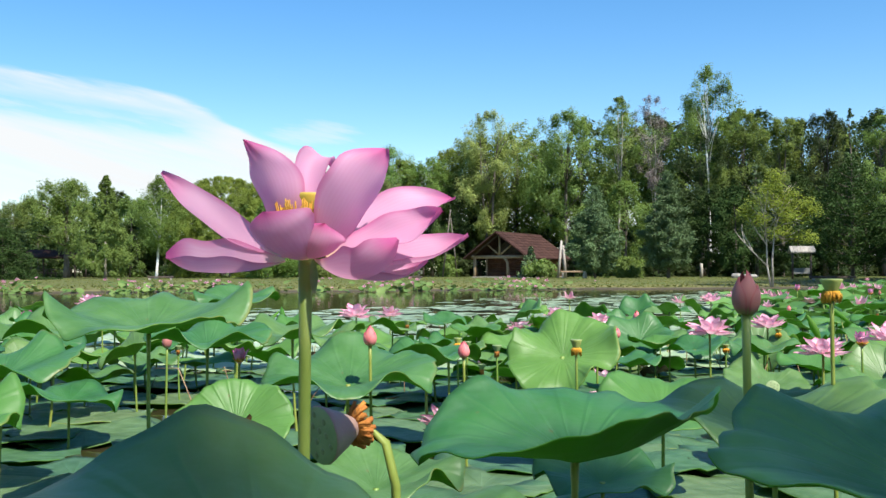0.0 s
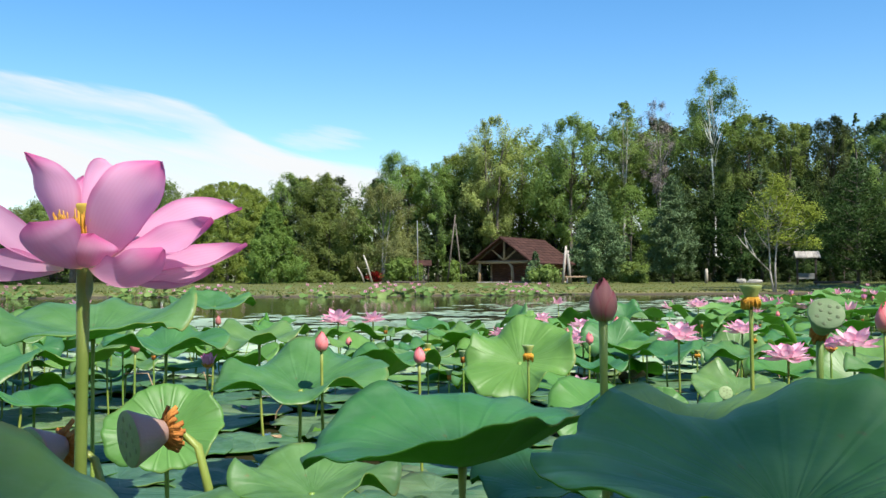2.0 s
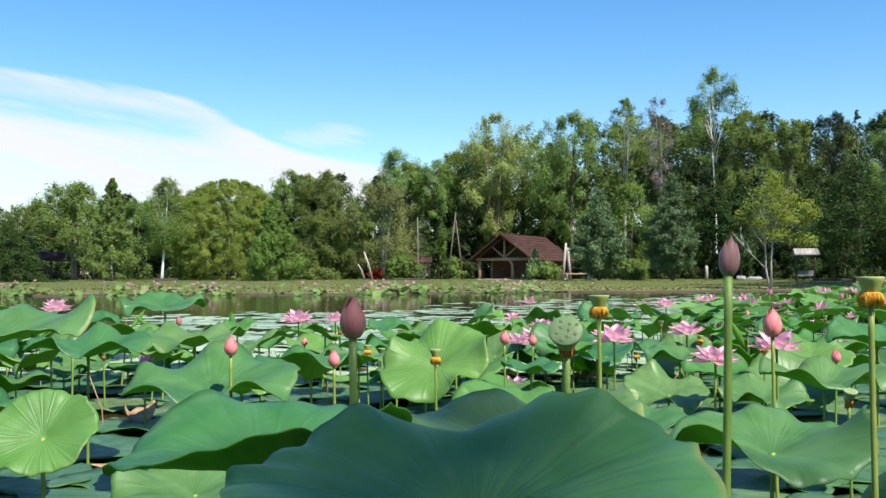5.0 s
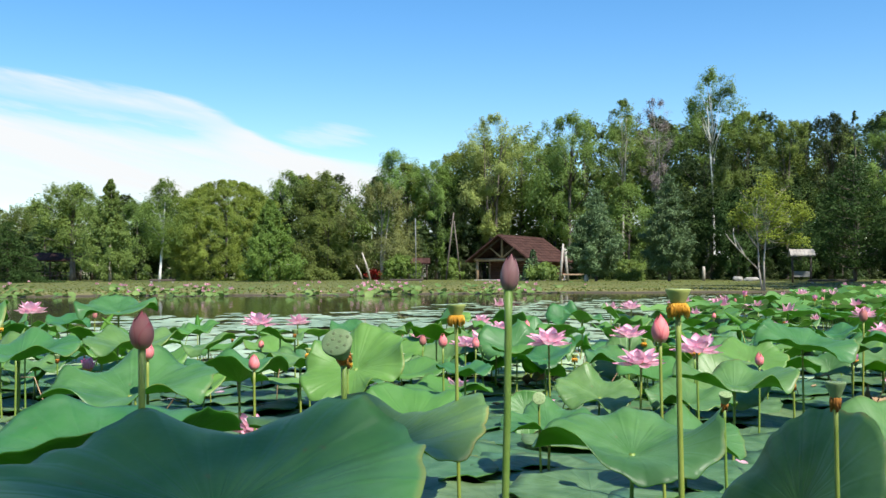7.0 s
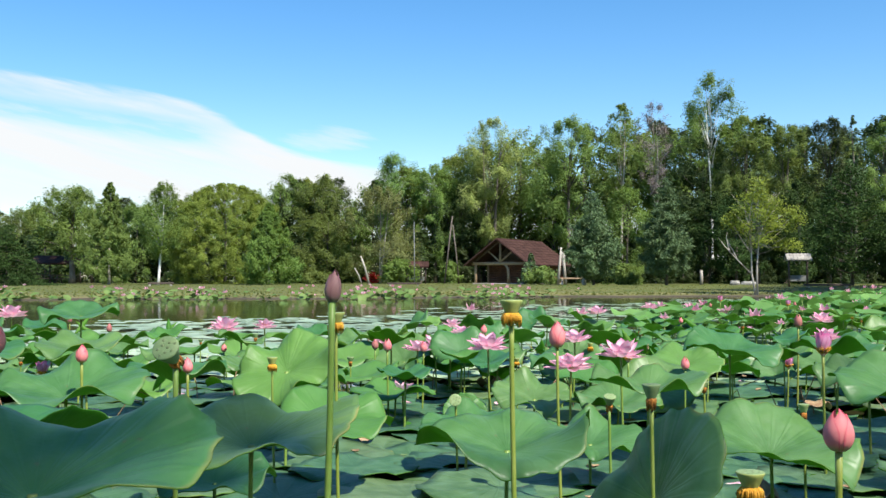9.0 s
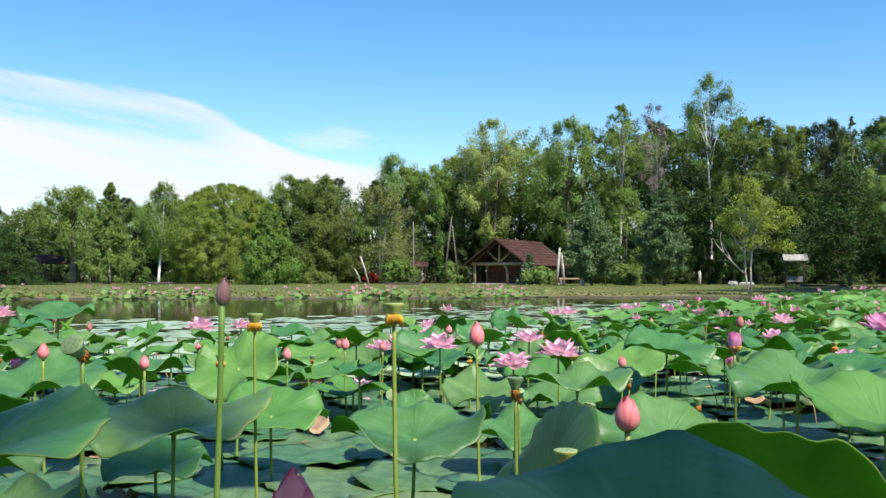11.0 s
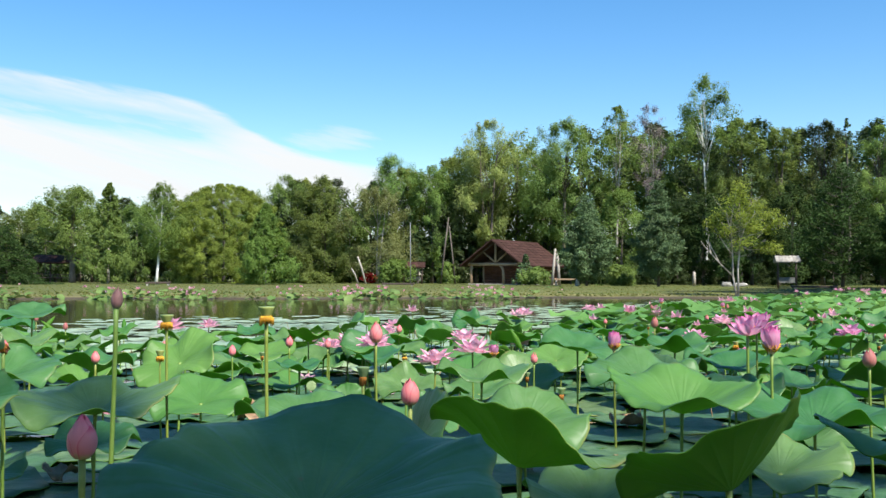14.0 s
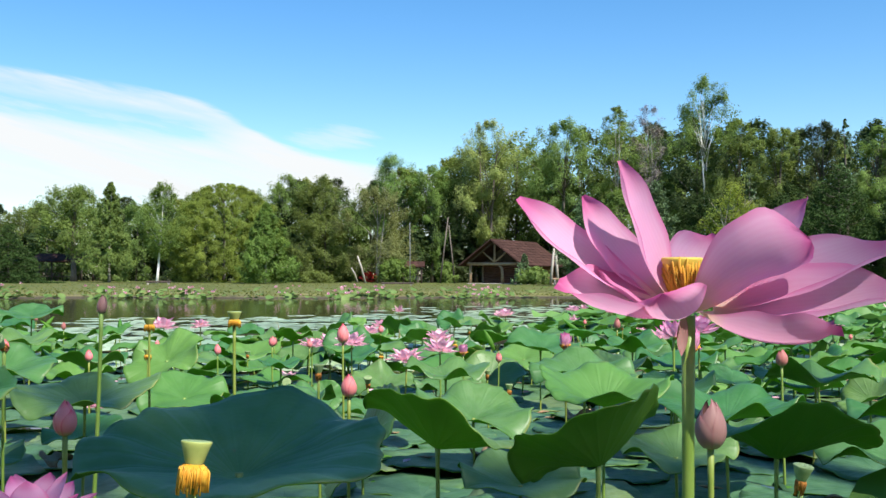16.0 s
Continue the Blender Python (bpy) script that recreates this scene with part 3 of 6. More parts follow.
def bud(x, y, z, L=0.085, W=0.038, seed=1, pink=False, tilt=0.0, tilt_at=0.0, label="", bend=(0.02, 0.0), r=0.0048, mat=None):
    """A closed bud; z: height of its foot."""
    ob = thing("lotus_bud", x, y, 0, label or ("closed pink lotus bud on a green stalk" if pink else "closed mauve lotus bud on a tall green stalk"), "lotus bud", "lotus buds")
    rng = random.Random(seed)
    mat = mat or (M_BUD_PINK if pink else M_BUD_DULL)
    axis = Vector((-math.sin(radians(tilt_at)), math.cos(radians(tilt_at)), 0))
    m = Matrix.Translation((0, 0, z)) @ Matrix.Rotation(radians(tilt), 4, axis)
    def radius(u):
        return 0.5 * W * (0.16 + 0.84 * math.sin(math.pi * min(1, (u * 0.97 + 0.03)) ** 0.74) ** 0.85) * (1 - 0.25 * max(0, u - 0.55)) * (1 if u < 0.96 else 0.35)
    for k in range(7):
        t0, wide, top = k * 2.4 + rng.uniform(-0.2, 0.2), (1.5 if k < 3 else 1.15), (1.0 if k < 3 else rng.uniform(0.66, 0.95))
        off = 0.0004 + 0.0008 * (k >= 3) + 0.0003 * k
        verts, uvs, faces = [], [], []
        for i in range(13):
            u = i / 12
            for j in range(8):
                v = j / 7 * 2 - 1
                sector = wide * (1 if u < 0.35 else max(0.04, (1 - ((u - 0.35) / 0.65) ** 2.2)))
                t = t0 + sector * v
                rad = radius(u * top) + off * (1 - 0.4 * v * v)
                verts.append((rad * math.cos(t), rad * math.sin(t), L * u * top))
                uvs.append((j / 7, u))
        for i in range(12):
            for j in range(7):
                a = i * 8 + j
                faces.append((a, a + 1, a + 9, a + 8))
        part("petal", mesh("petal", verts, faces, [mat], None, [uvs[q] for f in faces for q in f]), None, ob, "", m)
    stalk_to(ob, z + 0.003, r, bend)
    return ob


def set_petal(parent, base, tip, W, mat, **kw):
    v, f, uv = petal_geo(base, tip, W, **kw)
    return part("petal", mesh("petal", v, f, [mat], None, uv), None, parent)


def open_flower(x, y, z, size=0.1, seed=1, mat=None, lift=0.0, label="", pod_r=0.016, bend=(0.02, 0.02), whorls=((7, 5, 1.0), (7, 22, 0.95), (5, 46, 0.82))):
    """A lotus flower with whorls of petals (count, rise in degrees, length) round a golden heart; z: foot."""
    rng = random.Random(seed)
    ob = thing("lotus_flower", x, y, 0, label or "fully open pink lotus flower with a golden heart", "lotus flower", "open lotus flowers")
    for w, (n, e, k) in enumerate(whorls):
        for i in range(n):
            t = 2 * math.pi * (i + 0.5 * w) / n + rng.uniform(-0.18, 0.18)
            a = radians(e + lift + rng.uniform(-9, 9))
            L = size * k * rng.uniform(0.88, 1.08)
            o = Vector((math.cos(t), math.sin(t), 0))
            b = Vector((0, 0, z + 0.004 * w)) + o * 0.007
            q = b + o * L * math.cos(a) + Vector((0, 0, L * math.sin(a)))
            set_petal(ob, b, q, size * rng.uniform(0.48, 0.60), mat or M_PETAL_PALE, sag=rng.uniform(0.08, 0.16), cup=rng.uniform(0.35, 0.65), curl=rng.uniform(-0.05, 0.12), nu=9, nv=6, face=tuple(-o + Vector((0, 0, 0.9))))
    add_pod(ob, Matrix.Translation((0, 0, z + 0.006)), pod_r, size * 0.24, M_POD_GOLD, M_POD_GOLD, 7)
    v, f = stamen_geo(seed, 110, pod_r * 0.9, z + 0.008, size * 0.30, 0.75)
    part("stamen_ring", mesh("stamen_ring", v, f, [M_GOLD]), None, ob, "golden stamens")
    stalk_to(ob, z, 0.005, bend)
    return ob


# ---- near lotus: the two large flowers ----
def flower_at_start():
    x, y, z = -0.112, 0.66, 0.902
    ob = thing("lotus_flower", x, y, 0, "large open pink lotus with spread petals and golden stamens", "lotus flower", "open lotus flowers")
    def p(dx, dy, dz, W, bx=0.0, by=0.0, bz=0.0, via=None, **kw):
        kw = {"blunt": 2.3, "ruffle": 0.06, **kw}
        set_petal(ob, (bx, by, z + bz), (dx, dy, z + dz), W, M_PETAL, nu=20, nv=12, via=via and (via[0], via[1], z + via[2]), **kw)
    # the left side: a long narrow petal, a tall one, and a low boat
    p(-0.103, 0.018, 0.064, 0.031, -0.016, 0.010, 0.004, via=(-0.062, 0.016, 0.016), sag=0.02, cup=0.5, face=(0.5, -0.8, 0.7), curl=0.05, widest=0.6)
    p(-0.039, 0.008, 0.083, 0.043, -0.012, 0.004, 0.006, via=(-0.032, 0.002, 0.045), bow=-0.13, sag=0.05, cup=0.5, face=(0.35, 0.75, 0.3), curl=0.14, widest=0.5, ruffle=0.09)
    p(-0.091, -0.018, -0.004, 0.050, -0.014, 0.000, -0.001, via=(-0.055, -0.008, -0.006), sag=0.06, cup=0.75, face=(0.1, -0.35, 1), curl=-0.14, blunt=4.0, widest=0.62)
    # the back: two petals that curl over, one broad behind the heart
    p(0.0150, 0.050, 0.066, 0.026, -0.004, 0.018, 0.010, via=(-0.006, 0.048, 0.105), sag=0.0, cup=0.5, face=(0.1, -0.9, 0.2), widest=0.5)
    p(-0.022, 0.058, 0.078, 0.030, -0.006, 0.018, 0.010, sag=0.08, cup=0.4, face=(0.3, -0.9, 0.3), curl=0.2)
    p(0.024, 0.060, 0.052, 0.044, 0.004, 0.018, 0.008, sag=0.10, cup=0.5, face=(-0.2, -0.9, 0.3), curl=0.1)
    # the front: a cupped petal towards the left, its rim turned in
    p(-0.026, -0.044, 0.029, 0.058, 0.002, -0.008, 0.000, via=(-0.014, -0.042, 0.002), sag=0.04, cup=0.8, face=(0.25, 0.7, 0.8), curl=-0.22, blunt=3.4, widest=0.62)
    p(0.018, -0.030, 0.024, 0.046, 0.002, -0.006, 0.001, via=(0.010, -0.034, 0.002), sag=0.04, cup=0.6, face=(-0.2, 0.8, 0.6), curl=-0.2, blunt=3.2, widest=0.62)
    # the right: a tall broad petal, three that spread, and a low one whose red underside shows
    p(0.055, -0.006, 0.076, 0.054, 0.010, -0.004, 0.004, via=(0.040, -0.014, 0.040), bow=0.05, sag=0.03, cup=0.45, face=(-0.55, 0.70, 0.40), curl=0.0, blunt=2.8, widest=0.58)
    p(0.104, 0.040, 0.045, 0.040, 0.012, 0.014, 0.006, via=(0.060, 0.030, 0.042), sag=0.02, cup=0.45, face=(-0.2, -0.7, 0.8), blunt=2.6)
    p(0.096, -0.004, 0.029, 0.036, 0.014, -0.002, 0.003, via=(0.056, -0.002, 0.012), sag=0.02, cup=0.55, face=(-0.2, -0.72, 0.8), curl=-0.12, blunt=2.4, ruffle=0.1)
    p(0.113, 0.016, 0.017, 0.038, 0.016, 0.006, 0.000, via=(0.070, 0.010, -0.006), sag=0.03, cup=0.55, face=(-0.2, -0.5, 1), blunt=2.6)
    p(0.070, -0.030, 0.008, 0.052, 0.008, -0.008, -0.001, via=(0.040, -0.026, -0.026), sag=0.03, cup=0.75, face=(-0.15, 0.25, 1), curl=-0.2, blunt=3.6, widest=0.6)
    p(0.084, 0.034, 0.000, 0.040, 0.012, 0.012, -0.001, via=(0.050, 0.030, -0.022), sag=0.05, cup=0.5, face=(-0.2, -0.3, 1))
    p(-0.060, 0.066, 0.022, 0.040, -0.006, 0.012, 0.004, sag=0.14, cup=0.5, face=(0.4, -0.8, 0.6), curl=0.2)
    add_pod(ob, Matrix.Translation((0.004, 0.004, z + 0.012)), 0.0135, 0.034, M_POD_GOLD, M_POD_GOLD, 8)
    v, f = stamen_geo(3, 560, 0.0130, z + 0.008, 0.031, 0.30, 0.0, 0.0005)
    part("stamen_ring", mesh("stamen_ring", v, f, [M_GOLD]), None, ob, "golden stamens")
    set_petal(ob, (0.006, -0.006, z + 0.001), (0.007, -0.009, z - 0.024), 0.006, M_SEED, sag=0.1, cup=0.3, nu=6, nv=4, face=(0, -1, 0))
    stalk_to(ob, z, 0.0045, (-0.016, 0.0))


def flower_at_end():
    x, y, z, k = 1.955, -0.850, 1.004, 1.09
    ob = thing("lotus_flower", x, y, 0, "large ragged pink lotus with drooping outer petals", "lotus flower", "open lotus flowers")
    def p(dx, dy, dz, W, bx=0.0, by=0.0, bz=0.0, via=None, **kw):
        kw = {"blunt": 2.4, "ruffle": 0.06, **kw}
        set_petal(ob, (k * bx, k * by, z + k * bz), (k * dx, k * dy, z + k * dz), k * W, M_PETAL, nu=18, nv=10, via=via and (k * via[0], k * via[1], z + k * via[2]), **kw)
    p(-0.101, 0.012, 0.072, 0.044, -0.018, 0.004, 0.010, via=(-0.066, 0.010, 0.026), sag=0.02, cup=0.45, face=(0.6, -0.6, 0.6))
    p(-0.060, 0.026, 0.074, 0.040, -0.014, 0.010, 0.012, via=(-0.046, 0.020, 0.034), sag=0.02, cup=0.4, face=(0.5, -0.8, 0.4))
    p(-0.038, 0.000, 0.094, 0.042, -0.010, -0.002, 0.010, via=(-0.030, 0.000, 0.044), sag=0.03, cup=0.45, face=(0.7, -0.6, 0.3), curl=0.06)
    p(0.064, -0.034, 0.038, 0.060, 0.000, -0.010, 0.004, via=(0.030, -0.034, 0.038), sag=0.03, cup=0.6, face=(-0.3, 0.9, 0.5), curl=-0.2, blunt=3.4, widest=0.6)
    p(0.080, 0.020, 0.073, 0.036, 0.014, 0.006, 0.008, via=(0.048, 0.016, 0.040), sag=0.03, cup=0.4, face=(-0.5, -0.5, 0.6))
    p(0.128, 0.004, 0.046, 0.060, 0.016, 0.002, 0.004, via=(0.070, -0.004, 0.022), sag=0.03, cup=0.5, face=(-0.3, -0.5, 1), blunt=2.8)
    p(0.122, -0.030, 0.018, 0.060, 0.014, -0.004, 0.002, via=(0.066, -0.022, 0.006), sag=0.03, cup=0.5, face=(-0.2, -0.5, 1), blunt=2.8)
    p(0.078, -0.038, -0.010, 0.056, 0.008, -0.006, 0.000, via=(0.036, -0.030, -0.020), sag=0.03, cup=0.6, face=(-0.1, 0.2, 1), curl=-0.1, blunt=3.2)
    p(0.100, 0.030, -0.004, 0.050, 0.010, 0.008, 0.000, via=(0.060, 0.020, -0.016), sag=0.03, cup=0.5, face=(-0.1, -0.3, 1))
    p(-0.080, -0.014, 0.020, 0.058, -0.012, -0.004, 0.002, via=(-0.046, -0.010, -0.002), sag=0.03, cup=0.6, face=(0.2, -0.4, 1), blunt=2.8)
    p(-0.054, 0.024, 0.030, 0.054, -0.010, 0.006, 0.004, sag=0.12, cup=0.6, face=(0.3, -0.6, 1))
    p(0.030, 0.060, 0.052, 0.050, 0.002, 0.012, 0.006, sag=0.12, cup=0.5, face=(0, -0.9, 0.5), blunt=3)
    p(-0.026, -0.046, 0.014, 0.050, -0.004, -0.010, 0.002, via=(-0.018, -0.034, -0.006), sag=0.04, cup=0.6, face=(0, 0.6, 1), blunt=2.8)
    add_pod(ob, Matrix.Translation((-0.004, 0, z + 0.012)), 0.0135, 0.026, M_POD_GOLD, M_POD_GOLD, 8)
    v, f = stamen_geo(5, 560, 0.012, z + 0.008, 0.027, 0.28, 0.0, 0.0005)
    part("stamen_ring", mesh("stamen_ring", v, f, [M_GOLD]), None, ob, "golden stamens")
    set_petal(ob, (-0.004, -0.006, z + 0.001), (-0.007, -0.010, z - 0.026), 0.008, M_BUD_OLD, sag=0.1, cup=0.3, nu=6, nv=4, face=(0, -1, 0))
    stalk_to(ob, z, 0.0042, (-0.010, 0.0))


flower_at_start()
flower_at_end()


def hanging_pod(x, y, z, turn, drop, label):
    """A ripe pod on a bent stalk: its flat face turned sideways, dried stamens behind it."""
    ob = thing("lotus_seed_pod", x, y, 0, label, "seed pod", "lotus seed pods")
    m = pose(0.0, 0.0, z, 0, -96, turn)
    add_pod(ob, m, 0.024, 0.036, M_POD_SIDE, M_POD, 10)
    v, f = stamen_geo(int(x * 1000) + 900, 120, 0.006, 0.004, 0.020, 0.75, 0.55, 0.0022)
    part("stamen_ring", mesh("stamen_ring", v, f, [M_DRY]), None, ob, "dried brown stamens", m)
    pts = [(0.034, 0.03, 0), (0.034, 0.02, z - 0.15), (0.032, 0.006, z - 0.05), (0.024, 0.002, z - 0.014), (0.010, 0, z - 0.002), (0.0, 0, z)]
    part("stalk", tube_mesh("stalk", pts, [0.0044, 0.0042, 0.004, 0.0038, 0.0036, 0.0036], M_STALK), None, ob)


hanging_pod(-0.087, 0.79, 0.767, 40, 0, "ripe green and mauve seed pod with dried brown stamens")
hanging_pod(-0.184, 0.82, 0.750, 58, 0, "ripe seed pod on a bent stalk behind a leaf")

# buds and pods by the way of the camera
bud(0.329, 1.07, 0.845, 0.050, 0.027, 1)
bud(0.822, 1.20, 0.919, 0.054, 0.0235, 2, mat=M_BUD_OLD, tilt=6, tilt_at=20, r=0.0058, bend=(-0.03, 0.0))
bud(1.115, 0.227, 0.742, 0.063, 0.037, 3, pink=True, bend=(0.03, 0.02))
bud(1.548, 0.945, 0.722, 0.058, 0.036, 4, pink=True, bend=(0.0, 0.05))
bud(2.190, -0.05, 0.775, 0.074, 0.042, 5, mat=M_BUD_OLD, bend=(0.03, 0.03), label="dark mauve lotus bud beside a large flower")
bud(1.355, 2.555, 0.745, 0.082, 0.046, 6, pink=True)
bud(-0.202, 2.818, 0.675, 0.060, 0.036, 7, pink=True)
bud(0.084, 3.072, 0.615, 0.055, 0.034, 8, pink=True)
bud(0.50, 3.9, 0.58, 0.06, 0.035, 9, pink=True)
bud(3.05, 2.1, 0.70, 0.065, 0.04, 10)
seed_pod(1.137, 1.471, 0.880, 0.027, 0.036, 11, "gold", label="green seed pod ringed by golden stamens", stalk_r=0.0052)
seed_pod(0.756, 1.846, 0.844, 0.026, 0.034, 12, "gold")
seed_pod(0.592, 1.107, 0.829, 0.021, 0.044, 13, "dry", 56, -100, label="green seed pod facing sideways over dried brown stamens", bend=(0.0, 0.03))
seed_pod(1.402, 1.452, 0.722, 0.018, 0.034, 14, "dry", label="pale green seed pod with dried brown stamens")
seed_pod(1.479, 2.356, 0.590, 0.018, 0.034, 15, "dry", 20, -90, label="pale green seed pod with dried brown stamens")
seed_pod(0.42, 2.898, 0.650, 0.022, 0.036, 16, "gold")
seed_pod(1.996, 3.252, 0.535, 0.016, 0.028, 17, "dry", label="small withered seed pod on a thin stalk")
seed_pod(1.46, 1.05, 0.640, 0.026, 0.032, 18, "gold")
seed_pod(1.57, -0.62, 0.850, 0.017, 0.030, 19, "gold", 8, 60, bend=(0.0, 0.03))
seed_pod(2.36, 0.05, 0.700, 0.016, 0.032, 20, "dry", 10, -40, label="small green seed pod with dried brown stamens")
seed_pod(1.05, 3.0, 0.52, 0.022, 0.03, 21, "none", 70, -95, label="round green seed pod turned to show its holes")
seed_pod(0.10, 4.3, 0.56, 0.022, 0.034, 22, "gold")
seed_pod(2.05, 2.4, 0.56, 0.016, 0.032, 23, "dry", label="pale green seed pod with dried brown stamens")
seed_pod(3.3, 4.4, 0.60, 0.022, 0.032, 24, "gold")
seed_pod(1.85, 5.1, 0.55, 0.022, 0.032, 25, "gold")

# open flowers farther out
open_flower(1.758, 3.663, 0.628, 0.100, 31)
open_flower(1.223, 4.233, 0.620, 0.105, 32, label="open pink lotus flower with a bent petal")
open_flower(0.960, 5.30, 0.545, 0.105, 33)
open_flower(-0.506, 6.248, 0.600, 0.120, 34)
open_flower(-0.30, 6.6, 0.590, 0.090, 35)
open_flower(-3.06, 8.6, 0.600, 0.150, 36)
open_flower(1.09, 8.5, 0.500, 0.100, 37)
open_flower(3.03, 3.2, 0.760, 0.110, 38, M_PETAL, 14, "bright pink lotus flower half open on a tall stalk")
open_flower(2.694, 2.02, 0.748, 0.090, 139, M_PETAL, 0, "plump bright pink lotus bud about to open", whorls=((5, 76, 1.0), (6, 82, 1.0), (4, 87, 0.92)))
open_flower(2.66, 2.16, 0.800, 0.080, 39, M_PETAL, 16, "bright pink lotus flower behind a plump bud", whorls=((6, 20, 1.0), (6, 44, 0.95)))
open_flower(2.351, 3.009, 0.682, 0.080, 140, M_PETAL, 0, "plump pink lotus bud about to open", whorls=((5, 76, 1.0), (6, 82, 1.0), (4, 87, 0.92)))
open_flower(4.6, 5.9, 0.590, 0.110, 41, M_PETAL)
open_flower(1.29, -0.30, 0.715, 0.085, 42, M_PETAL, 10, "low pink lotus flower seen from above")
open_flower(0.02, 3.35, 0.36, 0.085, 43, label="fading pale lotus flower with loose petals")
open_flower(0.80, 4.5, 0.37, 0.080, 44, label="fading pale lotus flower with loose petals")

# ---- near lotus leaves ----
HEROES = []


def near_leaf(x, y, z, R, seed, **kw):
    kw = {"fine": (110, 14), "pleat": 0.011, **kw}
    HEROES.append((x, y, R))
    return lotus_leaf(x, y, z, R, seed, **kw)


near_leaf(-0.098, 0.44, 0.749, 0.166, 101, cup=0.18, wave=0.08, lobes=4, tilt=6, tilt_at=-10, label="broad dark lotus leaf shaded at the water's edge")
near_leaf(-0.54, 0.95, 0.580, 0.140, 102, cup=0.3, wave=0.09, tilt=15, tilt_at=-60, top=M_LEAF_FRESH)
near_leaf(0.470, 0.88, 0.680, 0.240, 103, pleat=0.016, cup=0.30, wave=0.075, lobes=4, tilt=7, tilt_at=-90, label="very broad dark blue-green lotus leaf with a wavy rim")
near_leaf(0.175, 1.33, 0.640, 0.225, 104, cup=0.24, wave=0.08, lobes=3, fold=0.34, fold_at=-48, tilt=6, label="bowl-shaped lotus leaf whose lower side glows in the light")
near_leaf(-0.270, 2.86, 0.560, 0.270, 105, cup=0.26, wave=0.09, tilt=9, tilt_at=-90)
near_leaf(-0.730, 2.40, 0.752, 0.270, 106, cup=0.24, wave=0.10, lobes=4, tilt=7, tilt_at=-80, fold=0.08, fold_at=-40)
near_leaf(-0.430, 2.00, 0.570, 0.120, 107, cup=0.25, wave=0.07, tilt=44, tilt_at=-90, label="small pale lotus leaf tipped on its edge", top=M_LEAF_FRESH)
near_leaf(1.165, 2.02, 0.530, 0.217, 108, cup=0.26, wave=0.14, lobes=3, tilt=8, tilt_at=-95, label="wavy lotus leaf whose front rim hangs in folds")
near_leaf(1.500, 1.90, 0.430, 0.235, 109, cup=0.14, wave=0.06, lobes=3, tilt=56, tilt_at=-166, label="dark green lotus leaf tipped away from the sun")
near_leaf(1.900, 2.24, 0.480, 0.225, 131, cup=0.30, wave=0.12, lobes=4, tilt=16, tilt_at=-60)
near_leaf(0.420, 3.20, 0.610, 0.200, 110, cup=0.22, wave=0.12, tilt=34, tilt_at=-112, label="bright green lotus leaf tipped steeply", top=M_LEAF_FRESH)
near_leaf(0.640, 2.72, 0.490, 0.205, 111, cup=0.18, wave=0.11, tilt=16, tilt_at=-80, top=M_LEAF_FRESH)
near_leaf(-0.040, 3.42, 0.545, 0.195, 112, cup=0.50, wave=0.11, tilt=-2, label="deep bowl-shaped lotus leaf with a glowing lower side")
near_leaf(0.590, 1.70, 0.600, 0.235, 113, cup=0.26, wave=0.09, lobes=4, tilt=7)
near_leaf(1.790, 3.28, 0.520, 0.215, 114, cup=0.34, wave=0.11, tilt=6, fold=0.1, fold_at=-90)
near_leaf(1.100, 4.00, 0.330, 0.105, 115, cup=0.1, wave=0.05, tilt=58, tilt_at=-90, label="small round bright green leaf tipped on its edge", top=M_LEAF_FRESH)
near_leaf(1.455, 0.10, 0.706, 0.260, 116, pleat=0.018, cup=0.25, wave=0.042, lobes=5, fold=0.06, fold_at=140, tilt=7, tilt_at=-90, label="very broad dark blue-green lotus leaf with a wavy rim")
near_leaf(1.775, 0.84, 0.620, 0.205, 117, pleat=0.014, cup=0.38, wave=0.09, lobes=3, tilt=-25, tilt_at=-135, label="lotus leaf tipped back to show its veined green underside")
near_leaf(2.320, 1.70, 0.610, 0.235, 118, pleat=0.014, cup=0.42, wave=0.08, lobes=4, tilt=9, tilt_at=-80, fold=0.10, fold_at=-60, label="fan-like bright green lotus leaf with clear veins", top=M_LEAF_FRESH)
near_leaf(2.780, 1.88, 0.540, 0.270, 119, cup=0.30, wave=0.10, tilt=5)
near_leaf(2.120, 0.56, 0.635, 0.185, 120, pleat=0.014, cup=0.44, wave=0.10, lobes=3, tilt=-30, tilt_at=-60, fold=0.3, fold_at=0, label="curled lotus leaf standing on edge, its underside showing")
near_leaf(2.560, 0.74, 0.620, 0.220, 121, cup=0.44, wave=0.11, lobes=3, tilt=-15, tilt_at=-120, label="broad dark green lotus leaf shaped like a bowl")
near_leaf(2.350, 2.36, 0.620, 0.225, 122, cup=0.28, wave=0.09, tilt=10)
near_leaf(3.350, 2.55, 0.580, 0.260, 123, cup=0.3, wave=0.11, tilt=-4)
near_leaf(1.090, 3.05, 0.420, 0.170, 124, cup=0.26, wave=0.10, tilt=8)
near_leaf(-0.580, 3.86, 0.630, 0.208, 125, cup=0.30, wave=0.10, tilt=5)
near_leaf(-1.020, 4.96, 0.745, 0.225, 126, cup=0.18, wave=0.10, tilt=9, label="tall-standing lotus leaf at the edge of the open water")
near_leaf(-0.760, 3.16, 0.650, 0.205, 132, cup=0.32, wave=0.09, tilt=5)
near_leaf(3.250, 1.40, 0.590, 0.240, 127, cup=0.3, wave=0.09, tilt=-6)
near_leaf(2.450, 1.25, 0.520, 0.170, 128, cup=0.28, wave=0.09, tilt=8)
near_leaf(0.950, 1.25, 0.340, 0.170, 129, cup=0.26, wave=0.09, tilt=8)
